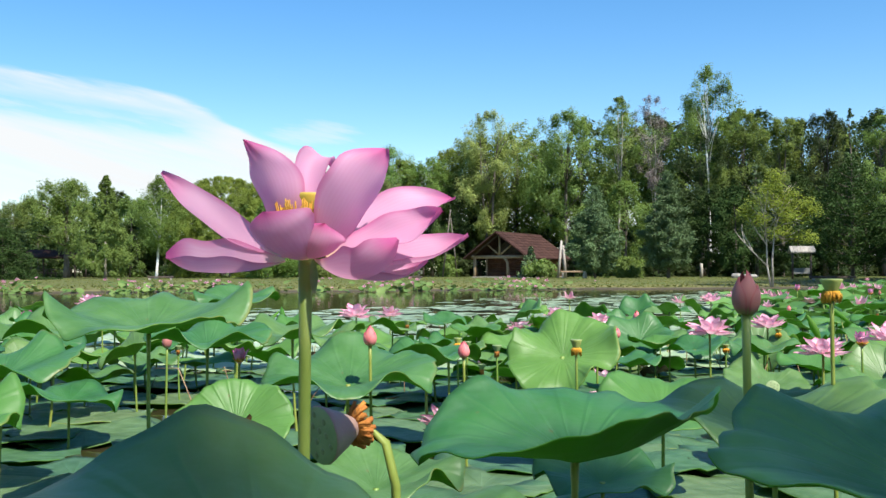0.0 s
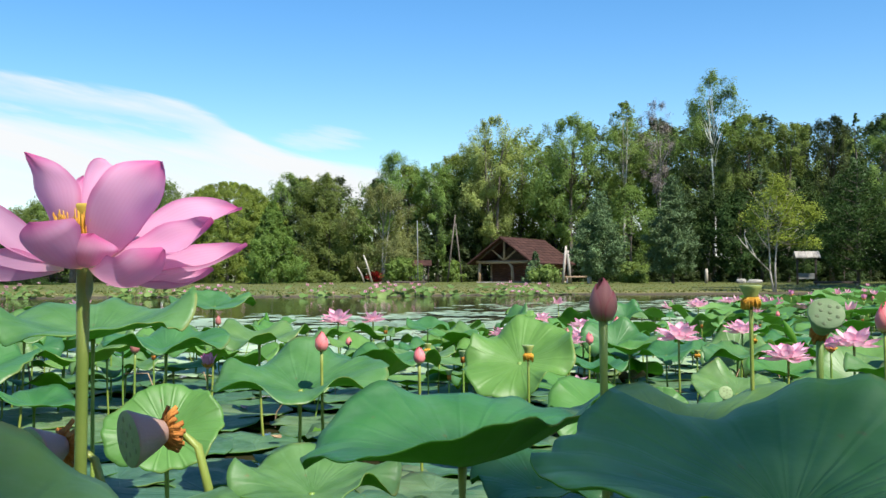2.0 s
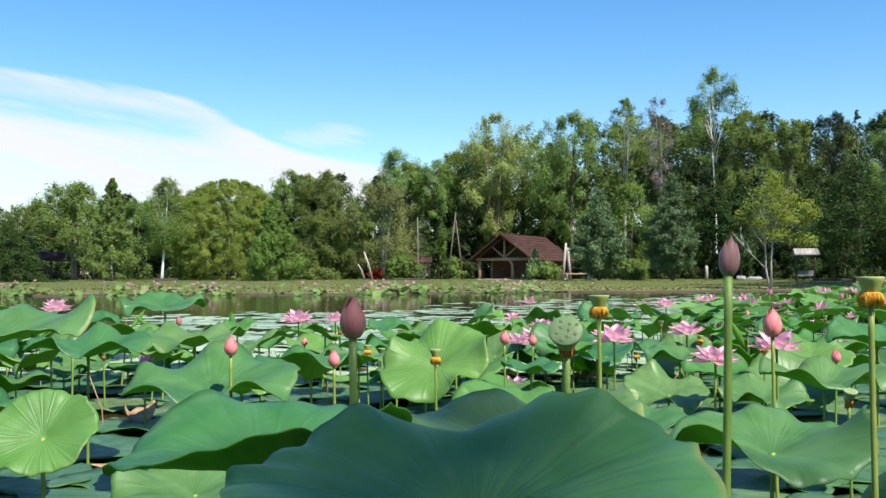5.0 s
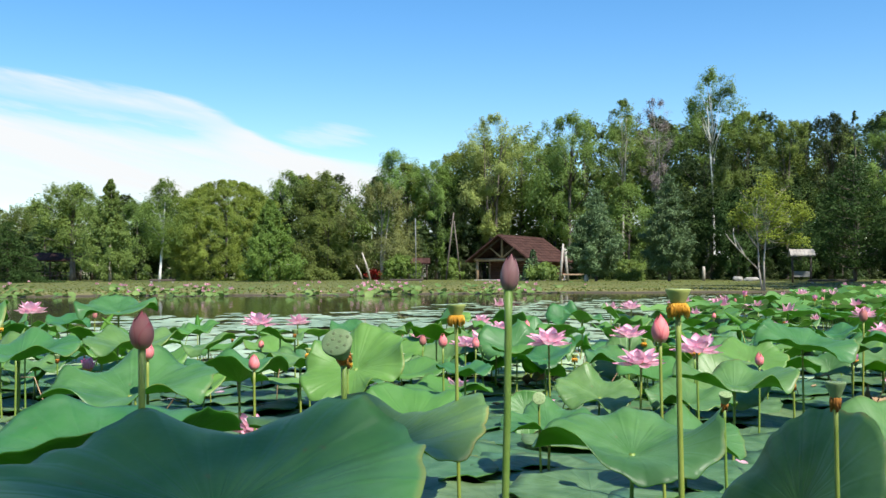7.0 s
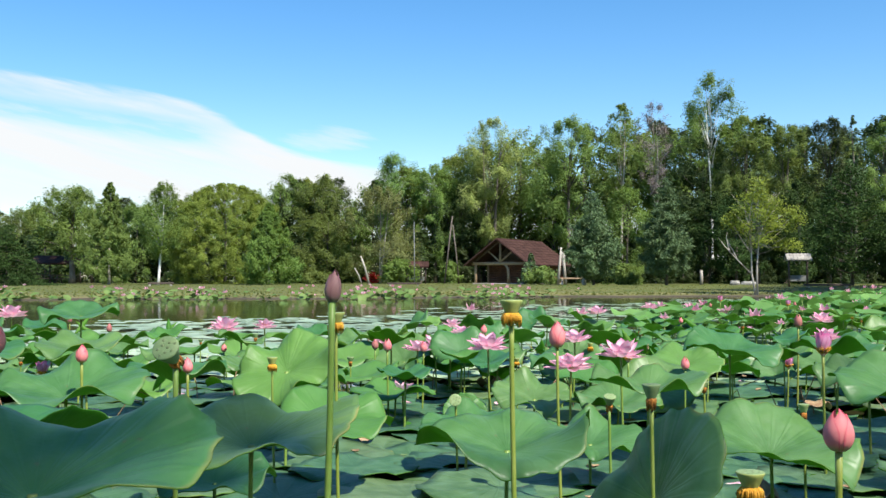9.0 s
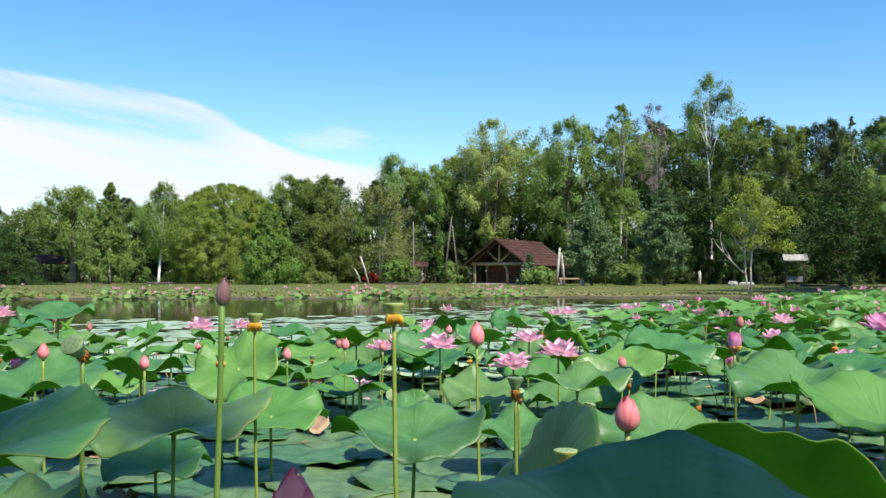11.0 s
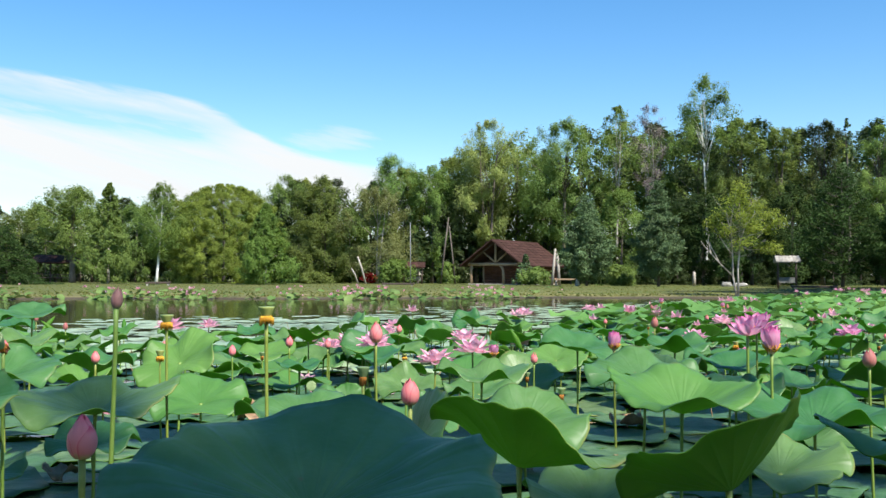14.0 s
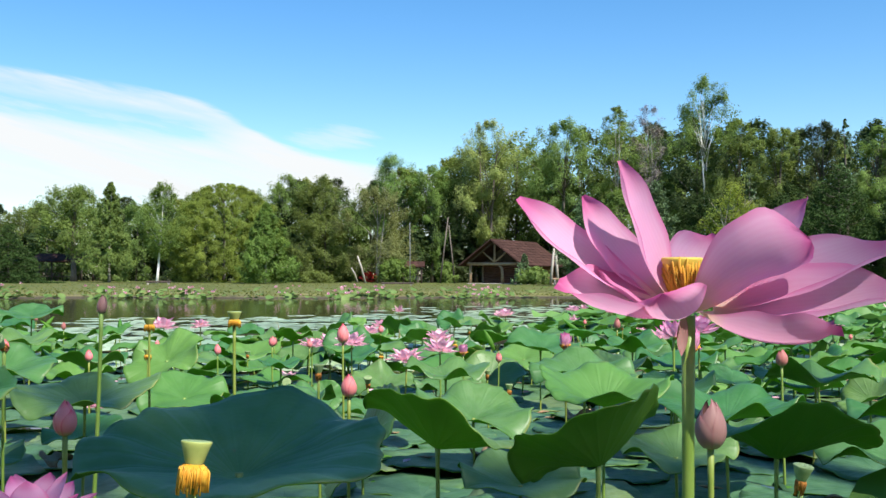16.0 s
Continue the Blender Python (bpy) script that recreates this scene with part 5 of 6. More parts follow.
def broad_tree(x, y, H, width, base, shape, leaf, bark, seed, n=13000, size=0.105, clumps=90, gaps=0.0, lean=0.0, trunk_r=0.0, fork=1, label="", category="tree", clump_r=0.0, habit="rise"):
    """A tapered trunk with limbs under a crown of many small leaves in clumps. base: fraction of the height where the crown begins."""
    rng = np.random.default_rng(seed)
    z0 = ground_z(x, y) - 0.05
    if y > 50 and H > 4:
        H, n, size = 1.025 * H + 0.24, int(1.75 * n), 0.82 * size
    ob = thing("tree", x, y, z0, label or "leafy green woodland tree", category, "trees round the pond")
    r0 = trunk_r or H * 0.013
    outline = SHAPES[shape]
    cents = []
    for _ in range(clumps):
        t = rng.uniform(0, 1) ** 0.85
        a = rng.uniform(0, 2 * math.pi)
        wob = 1 + (0.22 * math.sin(3 * a + seed) + 0.15 * math.sin(5 * a + 9 * t + seed)) * (0.35 if habit == "dome" else 1.0)
        r = 0.5 * width * outline(t) * wob * math.sqrt(rng.uniform(0.55 if habit == "dome" else 0.12, 1.0))
        cents.append((r * math.cos(a) + lean * (base + (0.98 - base) * t) / 0.9, r * math.sin(a), H * (base + (0.98 - base) * t)))
    cents = np.array(cents)
    rc = clump_r or 0.30 * width / math.sqrt(clumps / 12)
    weight = rng.uniform(0.4, 1.0, clumps)
    weight /= weight.sum()
    pick = rng.choice(clumps, n, p=weight)
    # each clump is a spray drawn out along its twig
    axis = cents * (1, 1, 0) / (0.5 * width) * 0.8 + rng.normal(size=(clumps, 3)) * 0.35
    axis[:, 2] += 0.62 if habit == "rise" else 0.2
    axis /= np.linalg.norm(axis, axis=1, keepdims=True) + 1e-6
    least = 0.22 if shape == "cone" else 0.45
    taper = np.array([least + (1 - least) * outline(min(1.0, max(0.0, (c[2] / H - base) / (0.98 - base)))) for c in cents])
    q = rng.normal(size=(n, 3))
    along = np.clip(rng.normal(size=(n, 1)), -1.7, 2.0)
    q -= (q * axis[pick]).sum(1, keepdims=True) * axis[pick]
    q = np.clip(q, -1.7, 1.7) * (1.0 - 0.22 * along)
    stretch, girth = (0.64, 0.43) if habit == "rise" else (0.46, 0.46)
    off = (axis[pick] * along * stretch + q * girth) * rc * (rng.uniform(0.75, 1.25, clumps) * taper)[pick][:, None]
    pos = cents[pick] + off
    out = (q * 0.45 + axis[pick] * 0.25) + (cents[pick] - (0, 0, H * (base + 1) / 2)) / (0.5 * width + 0.5) * 0.5
    if gaps:
        keep = np.array([noise.noise(Vector(q * (1.6 / rc) + seed)) > gaps - 0.45 for q in pos * 0.5])
        pos, out = pos[keep], out[keep]
    pos[:, 2] = np.maximum(pos[:, 2], 0.15)
    pieces = []
    for k in range(fork):
        a = 2.4 * k + seed
        dx, dy = ((0.10 if fork < 4 else 0.20) * width * math.cos(a), 0.10 * width * math.sin(a)) if fork > 1 else (0, 0)
        top = 0.9 * H
        pts = [(dx * q * 1.2 + lean * q + 0.02 * H * math.sin(3 * q + seed) * q, dy * q * 1.2 + 0.02 * H * math.cos(4 * q + seed) * q, top * q) for q in (0, 0.12, 0.3, 0.5, 0.7, 0.88, 1)]
        pieces.append(tube(pts, [r0 * w / (1 + 0.25 * (fork - 1)) for w in (1.35, 1.0, 0.86, 0.68, 0.48, 0.26, 0.08)], 8))
    limbs = []
    for k in range(0, clumps, max(1, clumps // 14)):
        c = Vector(cents[k])
        q = max(0.15, min(0.9, (c.z / H) * (0.70 + 0.28 * base)))
        s = Vector((lean * q, 0, H * 0.9 * q))
        limbs.append(tube((s, s.lerp(c, 0.5) + Vector((0, 0, 0.03 * H)), c), (r0 * 0.30, r0 * 0.19, r0 * 0.06), 5))
    v, f = joined(pieces)
    part("trunk", mesh("trunk", v, f, [bark]), None, ob)
    v, f = joined(limbs)
    tagged(part("branchwork", mesh("branchwork", v, f, [bark]), None, ob), kind="stuff")
    part("crown", quad_mesh("crown", leaf_quads(pos, size, rng, out=out), leaf), None, ob)
    return ob


def conifer(x, y, H, width, base, leaf, bark, seed, n=9000, size=0.13, pine=True, label=""):
    """A straight trunk with whorls of branches that carry tufts of needles."""
    rng = np.random.default_rng(seed)
    z0 = ground_z(x, y) - 0.05
    ob = thing("conifer", x, y, z0, label or ("blue-green pine with dense needles" if pine else "dark cone-shaped spruce"), "conifer", "conifers round the pond")
    pieces = [tube([(0, 0, 0), (0.02, 0, H * 0.3), (0, 0.03, H * 0.65), (0, 0, H * 0.98)], [H * 0.016, H * 0.012, H * 0.007, H * 0.001], 8)]
    levels = 12 if pine else 20
    tips, limbs = [], []
    for i in range(levels):
        t = i / (levels - 1)
        z = H * (base + (0.97 - base) * t)
        reach = 0.5 * width * (0.04 + 0.96 * (1 - t) ** (0.88 if pine else 0.95)) * (min(1, 0.6 + 2.5 * t) if pine else 1)
        m = max(4, int(9 - 4 * t))
        for k in range(m):
            a = 2 * math.pi * k / m + i * 1.1 + rng.uniform(-0.3, 0.3)
            L = reach * rng.uniform(0.6, 1.25)
            rise = (0.38 if pine else -0.15) * L
            tip = Vector((L * math.cos(a), L * math.sin(a), z + rise))
            limbs.append(tube((Vector((0, 0, z)), Vector((0, 0, z)).lerp(tip, 0.55) - Vector((0, 0, 0.06 * L)), tip), (H * 0.004, H * 0.003, H * 0.001), 4))
            tips.append((z, tip, L))
    L = np.array([q[2] for q in tips]) + 0.15
    pick = rng.choice(len(tips), n, p=L / L.sum())
    along = rng.uniform(0.25, 1.05, n) ** (0.55 if pine else 0.7)
    starts = np.array([(0, 0, q[0]) for q in tips])[pick]
    ends = np.array([tuple(q[1]) for q in tips])[pick]
    pos = starts + (ends - starts) * along[:, None]
    spread = (0.055 if pine else 0.045) * width * (1.15 - 0.5 * along[:, None])
    pos += rng.normal(size=(n, 3)) * spread * (1, 1, 0.7 if pine else 0.45)
    pos[:, 2] = np.maximum(pos[:, 2], 0.1)
    v, f = joined(pieces)
    part("trunk", mesh("trunk", v, f, [bark]), None, ob)
    v, f = joined(limbs)
    tagged(part("branchwork", mesh("branchwork", v, f, [bark]), None, ob), kind="stuff")
    part("crown", quad_mesh("crown", leaf_quads(pos, size, rng, 0.2, 0.3), leaf), None, ob)
    return ob


def young_tree(x, y):
    """A thin-stemmed young tree: two stems from one foot, a bare limb to one side and patches of yellow-green leaves."""
    rng = np.random.default_rng(34)
    ob = thing("tree", x, y, ground_z(x, y) - 0.05, "young yellow-green tree with thin pale stems and a bare limb", "tree", "trees round the pond")
    stems = (((0, 0, 0), (-0.18, 0.05, 1.15), (-0.18, 0.10, 2.35), (-0.32, 0.05, 3.9), (0.05, 0, 6.0)), ((0.08, -0.05, 0), (0.05, -0.08, 1.5), (0.18, -0.1, 3.05), (0.55, -0.1, 4.2), (0.85, 0, 5.0)))
    for k, pts in enumerate(stems):
        part("trunk", tube_mesh("trunk", pts, (0.060, 0.048, 0.038, 0.026, 0.010), M_BARK_PALE), None, ob)
    limbs = [tube(pts, (0.042, 0.03, 0.02, 0.006), 6) for pts in (
        ((-0.18, 0.05, 1.15), (-1.05, -0.1, 1.98), (-1.70, -0.1, 2.70), (-1.98, -0.1, 3.10)), ((-1.40, -0.1, 2.35), (-1.45, 0, 2.7), (-1.50, 0.1, 3.1), (-1.46, 0.1, 3.4)),
        ((-1.0, -0.1, 1.95), (-1.15, 0.1, 2.4), (-1.3, 0.2, 2.7), (-1.35, 0.3, 3.0)), ((-0.18, 0.1, 2.3), (-0.6, 0.2, 2.9), (-1.0, 0.2, 3.6), (-1.25, 0.2, 4.0)),
        ((0.18, -0.1, 3.05), (0.6, -0.2, 3.35), (1.2, -0.2, 3.5), (1.9, -0.2, 4.2)), ((0.18, -0.1, 2.8), (0.7, 0.2, 2.6), (1.3, 0.2, 2.6), (1.95, 0.2, 2.75)),
        ((-0.22, 0.1, 3.1), (-0.4, -0.2, 3.7), (-0.6, -0.3, 4.4), (-0.65, -0.3, 5.0)), ((0.4, -0.1, 3.8), (0.8, 0.3, 4.2), (1.1, 0.4, 4.5), (1.3, 0.4, 4.7)))]
    for k in range(46):
        s, e = Vector((rng.uniform(-0.3, 0.4), 0, rng.uniform(2.2, 4.6))), Vector((rng.uniform(-1.3, 1.5), rng.uniform(-1.0, 1.0), rng.uniform(0.5, 1.4)))
        limbs.append(tube((s, s + e * 0.5 + Vector((0, 0, -0.1)), s + e), (0.014, 0.009, 0.003), 4))
    v, f = joined(limbs)
    tagged(part("branchwork", mesh("branchwork", v, f, [M_BARK_PALE]), None, ob), kind="stuff")
    patches = ((0.1, 5.9), (0.25, 5.45), (0.55, 5.0), (0.95, 4.9), (0.85, 4.3), (1.15, 4.5), (1.05, 3.75), (0.5, 3.85), (0.15, 4.45), (-0.3, 5.2), (-0.7, 4.55), (-0.95, 4.1), (-1.25, 3.9), (-0.6, 3.6), (1.85, 4.45), (2.05, 4.1), (1.8, 3.75), (1.35, 2.75), (1.9, 2.7), (0.05, 2.9), (0.6, 3.2))
    cents = np.array([(px, rng.uniform(-0.9, 0.9), pz) for px, pz in patches for _ in range(2)])
    pick = rng.integers(0, len(cents), 6800)
    pos = cents[pick] + np.clip(rng.normal(size=(6800, 3)), -1.8, 1.8) * (0.24, 0.26, 0.20)
    part("crown", quad_mesh("crown", leaf_quads(pos, 0.066, rng, out=np.full((6800, 3), (0.25, -0.5, 0.45))), F_YELLOW), None, ob)
    ob.matrix_basis = ob.matrix_basis @ Matrix.Scale(0.71, 4)
    return ob


conifer(-28.59, 64, 4.16, 5.81, 0.02, F_SPRUCE_SHADE, M_BARK, 1, n=26000, size=0.085, pine=False, label="dark green spruce with branches to the ground")
broad_tree(-40.81, 94, 6.9, 6.79, 0.1, "round", F_GREEN, M_BARK, 2, label="round green tree at the wood's edge")
broad_tree(-31.58, 83.2, 8.10, 6.27, 0.3, "round", F_GREEN, M_BARK, 3, clumps=90, trunk_r=0.26, label="broad green tree behind an open shelter")
broad_tree(-25.10, 74, 7.7, 4.9, 0.02, "cone", F_BRIGHT, M_BARK_PALE, 4, n=15000, clumps=320, clump_r=0.42, label="young birch leafy down to the ground")
broad_tree(-28.19, 90, 7.27, 5.96, 0.05, "round", F_BRIGHT, M_BARK, 5, label="light green tree behind a birch")
broad_tree(-19.47, 68, 7.10, 3.29, 0.27, "oval", F_BIRCH, M_BARK_WHITE, 6, n=9000, gaps=0.16, trunk_r=0.095, size=0.08, clumps=150, clump_r=0.5, lean=0.35, label="slender birch with a white trunk and airy crown")
broad_tree(-17.43, 80, 8.2, 10.4, 0.0, "dome", F_OLIVE, M_BARK, 7, n=70000, clumps=760, size=0.082, habit="dome", label="broad olive-green willow leafy to the ground")
broad_tree(-12.10, 71, 5.9, 5.2, 0.01, "cone", F_BIRCH, M_BARK_PALE, 8, n=18000, clumps=300, clump_r=0.45, label="young birch leafy down to the ground")
broad_tree(-14.95, 95, 10.33, 6.86, 0.1, "round", F_BRIGHT, M_BARK, 9, label="light green tree with rounded crown")
broad_tree(-10.91, 93, 10.15, 4.93, 0.25, "round", F_GREEN, M_BARK, 10, clumps=40, label="dark green tree with a lumpy crown")
broad_tree(-9.52, 86, 6.20, 5.70, 0.02, "dome", F_GREEN, M_BARK, 11, label="dense green tree bushy to the ground")
broad_tree(-4.48, 83, 8.20, 6.75, 0.12, "dome", F_BROWN, M_BARK_PALE, 12, n=10000, fork=2, label="spreading brownish-green willow with pale limbs")
broad_tree(-3.58, 94, 12.49, 6.51, 0.2, "top", F_BRIGHT, M_BARK, 13, clumps=50, label="tall light green tree with lumpy crown")
broad_tree(0.24, 92, 11.24, 5.54, 0.15, "round", F_GREEN, M_BARK, 14, label="tall green woodland tree with dense crown")
broad_tree(-2.66, 79, 2.16, 2.86, 0.02, "dome", F_BIRCH, M_BARK, 15, n=4000, category="shrub", label="small rounded green shrub")
broad_tree(5.79, 91, 15.29, 8.22, 0.22, "top", F_LOCUST, M_BARK, 16, n=17000, gaps=0.05, fork=2, size=0.11, clumps=95, label="tall airy pale green locust tree")
broad_tree(12.88, 89, 15.51, 8.58, 0.24, "oval", F_BRIGHT, M_BARK, 17, n=20000, clumps=120, label="tall bright green maple with full crown")
broad_tree(17.64, 88, 16.29, 4.77, 0.42, "top", F_GREEN, M_BARK_PALE, 18, n=7000, gaps=0.1, trunk_r=0.13, label="tall thin birch with sparse leaves")
broad_tree(20.60, 87, 16.54, 3.93, 0.45, "top", F_TWIG, M_BARK_PALE, 19, n=4200, size=0.08, trunk_r=0.07, clumps=60, label="nearly bare tree with pale lilac twigs")
broad_tree(22.40, 92, 13.79, 8.31, 0.3, "round", F_BRIGHT, M_BARK, 20, gaps=0.2, label="green woodland tree with gaps in its crown")
broad_tree(25.47, 86, 18.63, 5.60, 0.5, "oval", F_BIRCH, M_BARK_WHITE, 21, n=8500, gaps=0.12, trunk_r=0.12, clumps=46, label="tall forked birch with white trunk")
broad_tree(25.48, 88, 14.54, 6.36, 0.2, "oval", F_SHADED, M_BARK, 22, label="tall dark green woodland tree with dense crown")
broad_tree(28.89, 87, 14.96, 5.77, 0.2, "oval", F_GREEN, M_BARK, 23, n=15000, label="tall green woodland tree with dense crown")
broad_tree(32.20, 86, 14.49, 5.18, 0.2, "round", F_GREEN, M_BARK, 24, n=15000, label="tall green woodland tree with dense crown")
broad_tree(36.09, 86, 14.59, 5.70, 0.2, "round", F_SHADED, M_BARK, 25, n=15000, label="tall dark green woodland tree with dense crown")
broad_tree(37.58, 84, 14.77, 3.04, 0.4, "cone", F_PINE, M_BARK, 26, n=4000, label="blue-green treetop rising above the wood")
broad_tree(42.45, 88, 14.54, 5.83, 0.2, "oval", F_GREEN, M_BARK, 27, n=15000, label="tall green woodland tree with dense crown")
broad_tree(45.94, 86, 14.75, 7.25, 0.2, "round", F_SHADED, M_BARK, 28, label="tall green woodland tree with dense crown")
conifer(11.68, 67, 6.5, 4.3, 0.08, F_PINE, M_BARK, 29, pine=True, n=34000, size=0.105, label="blue-green pine beside a shelter")
conifer(16.38, 65, 7.3, 4.2, 0.10, F_PINE, M_BARK, 30, pine=True, n=38000, size=0.105, label="tall blue-green pine on the bank")
# two pines given the spruce tone as a shaded copy of the pine needles
conifer(29.58, 66, 8.67, 7.58, 0.1, F_SPRUCE_SHADE, M_BARK, 31, pine=True, n=15000, label="large spreading dark pine on the bank")
conifer(33.00, 64, 7.84, 5.81, 0.08, F_SPRUCE_SHADE, M_BARK, 32, pine=True, n=16000, label="large dark pine on the bank")
conifer(27.68, 80, 9.66, 2.89, 0.2, F_PINE, M_BARK, 33, pine=True, n=5000, label="blue-green pine behind a yellow-green tree")
young_tree(12.80, 35.5)
broad_tree(7.88, 74, 2.50, 2.01, 0.02, "cone", F_PINE, M_BARK, 35, n=3500, category="shrub", label="small conical evergreen beside a shelter")
broad_tree(8.68, 73, 1.37, 2.64, 0.02, "dome", F_BRIGHT, M_BARK, 36, n=3500, category="shrub", label="low yellowish-green bush beside a shelter")
broad_tree(14.53, 70, 1.54, 2.96, 0.02, "dome", F_GREEN, M_BARK, 37, n=3500, category="shrub", label="low green bush under the pines")
broad_tree(1.63, 84, 2.01, 2.02, 0.02, "dome", F_GREEN, M_BARK, 38, n=2500, category="shrub", label="low green bush beside a kiosk")
broad_tree(-9.47, 80, 0.97, 2.89, 0.02, "dome", F_GREEN, M_BARK, 39, n=2500, category="shrub", label="low green bush at the lawn edge")
broad_tree(-20.57, 80, 1.46, 3.38, 0.02, "dome", F_GREEN, M_BARK, 40, n=2500, category="shrub", label="low green bush at the lawn edge")
# shrub form made up for a small upright orange-red object of unclear kind
broad_tree(-5.20, 82, 1.09, 1.29, 0.02, "dome", F_RED, M_BARK, 41, n=700, size=0.08, category="shrub", label="orange-red shrub standing in for an unidentified upright object")
# where these take the spruce tone, it stands for shade behind the pines
broad_tree(23.04, 78, 7.31, 5.65, 0.05, "oval", F_SPRUCE_SHADE, M_BARK, 42, n=9000, label="dark woodland tree standing behind the pines")
broad_tree(16.59, 80, 7.73, 5.79, 0.05, "oval", F_GREEN, M_BARK, 43, n=9000, label="dark woodland tree standing behind the pines")
broad_tree(29.61, 76, 7.83, 5.50, 0.05, "oval", F_SPRUCE_SHADE, M_BARK, 44, n=9000, label="dark woodland tree standing behind the pines")
broad_tree(24.56, 76, 6.91, 5.50, 0.05, "oval", F_SPRUCE_SHADE, M_BARK, 45, n=9000, label="dark woodland tree standing behind the pines")
broad_tree(-7.39, 88, 6.59, 4.77, 0.05, "oval", F_GREEN, M_BARK, 46, label="tall green woodland tree with dense crown")
broad_tree(2.75, 93, 9.46, 6.16, 0.1, "oval", F_SHADED, M_BARK, 47, label="dark green tree deep in the wood")

# woodland behind: a few trees built once and repeated in rows
wood = random.Random(5)
stock = [
    broad_tree(0, 150, 14, 8.0, 0.14, "oval", F_GREEN, M_BARK, 901, 5200, 0.20, 70),
    broad_tree(0, 150, 14, 7.0, 0.18, "top", F_SHADED, M_BARK, 902, 5200, 0.20, 60),
    broad_tree(0, 150, 14, 7.5, 0.10, "round", F_BRIGHT, M_BARK_PALE, 903, 5200, 0.20, 70),
    broad_tree(0, 150, 14, 7.0, 0.15, "dome", F_OLIVE, M_BARK, 904, 5200, 0.20, 70),
    broad_tree(0, 150, 14, 8.5, 0.02, "dome", F_SHADED, M_BARK, 905, 5200, 0.21, 90),
    broad_tree(0, 150, 14, 8.5, 0.02, "dome", F_SHADED, M_BARK, 906, 2400, 0.40, 70),
]


def skyline(x):
    """Height of the wood's top along the far side."""
    s = lambda a, b: max(0.0, min(1.0, (x - a) / (b - a)))
    return 7.0 + 2.0 * s(-46, -36) + 2.0 * s(-16, -9) + 1.2 * s(-8, -4) + 2.6 * s(1, 5) + 1.6 * s(12, 20)


for row, (y0, k) in enumerate(((96, 1.02), (102, 1.06))):
    x = -74.0 + row * 1.7
    while x < 82:
        if 14.6 < x * 90 / y0 < 18.0:
            x += 2.0
            continue
        # to the right more of the dark stock, whose colour holds the wood's shade
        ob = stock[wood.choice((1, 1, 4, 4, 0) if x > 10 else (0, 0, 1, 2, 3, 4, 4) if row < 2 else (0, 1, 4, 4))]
        h = skyline(x * 90 / y0) * k * wood.uniform(0.84, 1.0) / 14
        yy = y0 + wood.uniform(-2, 2)
        c = copy_thing(ob, pose(x, yy, ground_z(x, yy) - 0.05, 0, 0, wood.uniform(0, 360)) @ Matrix.Diagonal((max(h, 0.75), max(h, 0.75), h, 1)))
        x += wood.uniform(3.0, 4.6)
# dark shrubs added behind the trunks, in place of shade within the wood
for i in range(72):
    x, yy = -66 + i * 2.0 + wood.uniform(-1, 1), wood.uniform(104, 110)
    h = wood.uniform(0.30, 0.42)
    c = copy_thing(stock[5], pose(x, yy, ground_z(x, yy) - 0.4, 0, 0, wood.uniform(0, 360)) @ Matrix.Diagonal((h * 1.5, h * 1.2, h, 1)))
    tagged(c, "dark undergrowth shrub added to stand for shade inside the wood", "shrub")
# more dark shrubs added along the edge, again standing for shade
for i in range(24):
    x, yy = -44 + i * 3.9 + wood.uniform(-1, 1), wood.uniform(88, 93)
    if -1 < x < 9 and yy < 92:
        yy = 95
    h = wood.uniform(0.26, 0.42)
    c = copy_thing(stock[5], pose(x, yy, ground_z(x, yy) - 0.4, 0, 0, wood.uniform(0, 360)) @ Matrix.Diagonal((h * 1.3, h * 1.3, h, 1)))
    tagged(c, "dark undergrowth shrub added to stand for shade at the wood's edge", "shrub")
# low dark shrubs added over lit ground, standing for shade under the pines
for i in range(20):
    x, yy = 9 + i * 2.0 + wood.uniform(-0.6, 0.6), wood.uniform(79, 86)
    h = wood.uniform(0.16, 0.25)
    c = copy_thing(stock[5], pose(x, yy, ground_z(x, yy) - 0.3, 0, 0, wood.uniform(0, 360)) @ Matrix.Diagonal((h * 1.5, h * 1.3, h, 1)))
    tagged(c, "low dark shrub added to stand for shade under the pines", "shrub")
# dark shrubs added to plug bright gaps low in the wood
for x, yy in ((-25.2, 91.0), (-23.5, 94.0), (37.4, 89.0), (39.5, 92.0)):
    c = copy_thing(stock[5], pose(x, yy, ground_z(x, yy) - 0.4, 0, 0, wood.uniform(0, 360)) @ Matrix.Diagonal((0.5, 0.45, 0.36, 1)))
    tagged(c, "dark undergrowth shrub added to stand for shade at the wood's edge", "shrub")
# unseen trees added on the east bank of the pond to shade the lawn
for i, (x, yy, h) in enumerate(((24.4, 26.6, 1.45), (24.2, 31.0, 1.75), (26.4, 29.6, 1.9), (28.4, 36.0, 1.75), (29.4, 32.8, 1.6), (30.4, 42.0, 1.6), (32.6, 46.5, 1.5), (31.0, 38.0, 1.6), (34.0, 51.0, 1.4), (35.5, 44.0, 1.5))):
    copy_thing(stock[(0, 3, 4)[i % 3]], pose(x, yy, ground_z(x, yy) - 0.05, 0, 0, wood.uniform(0, 360)) @ Matrix.Diagonal((0.92, 0.92, h, 1)))
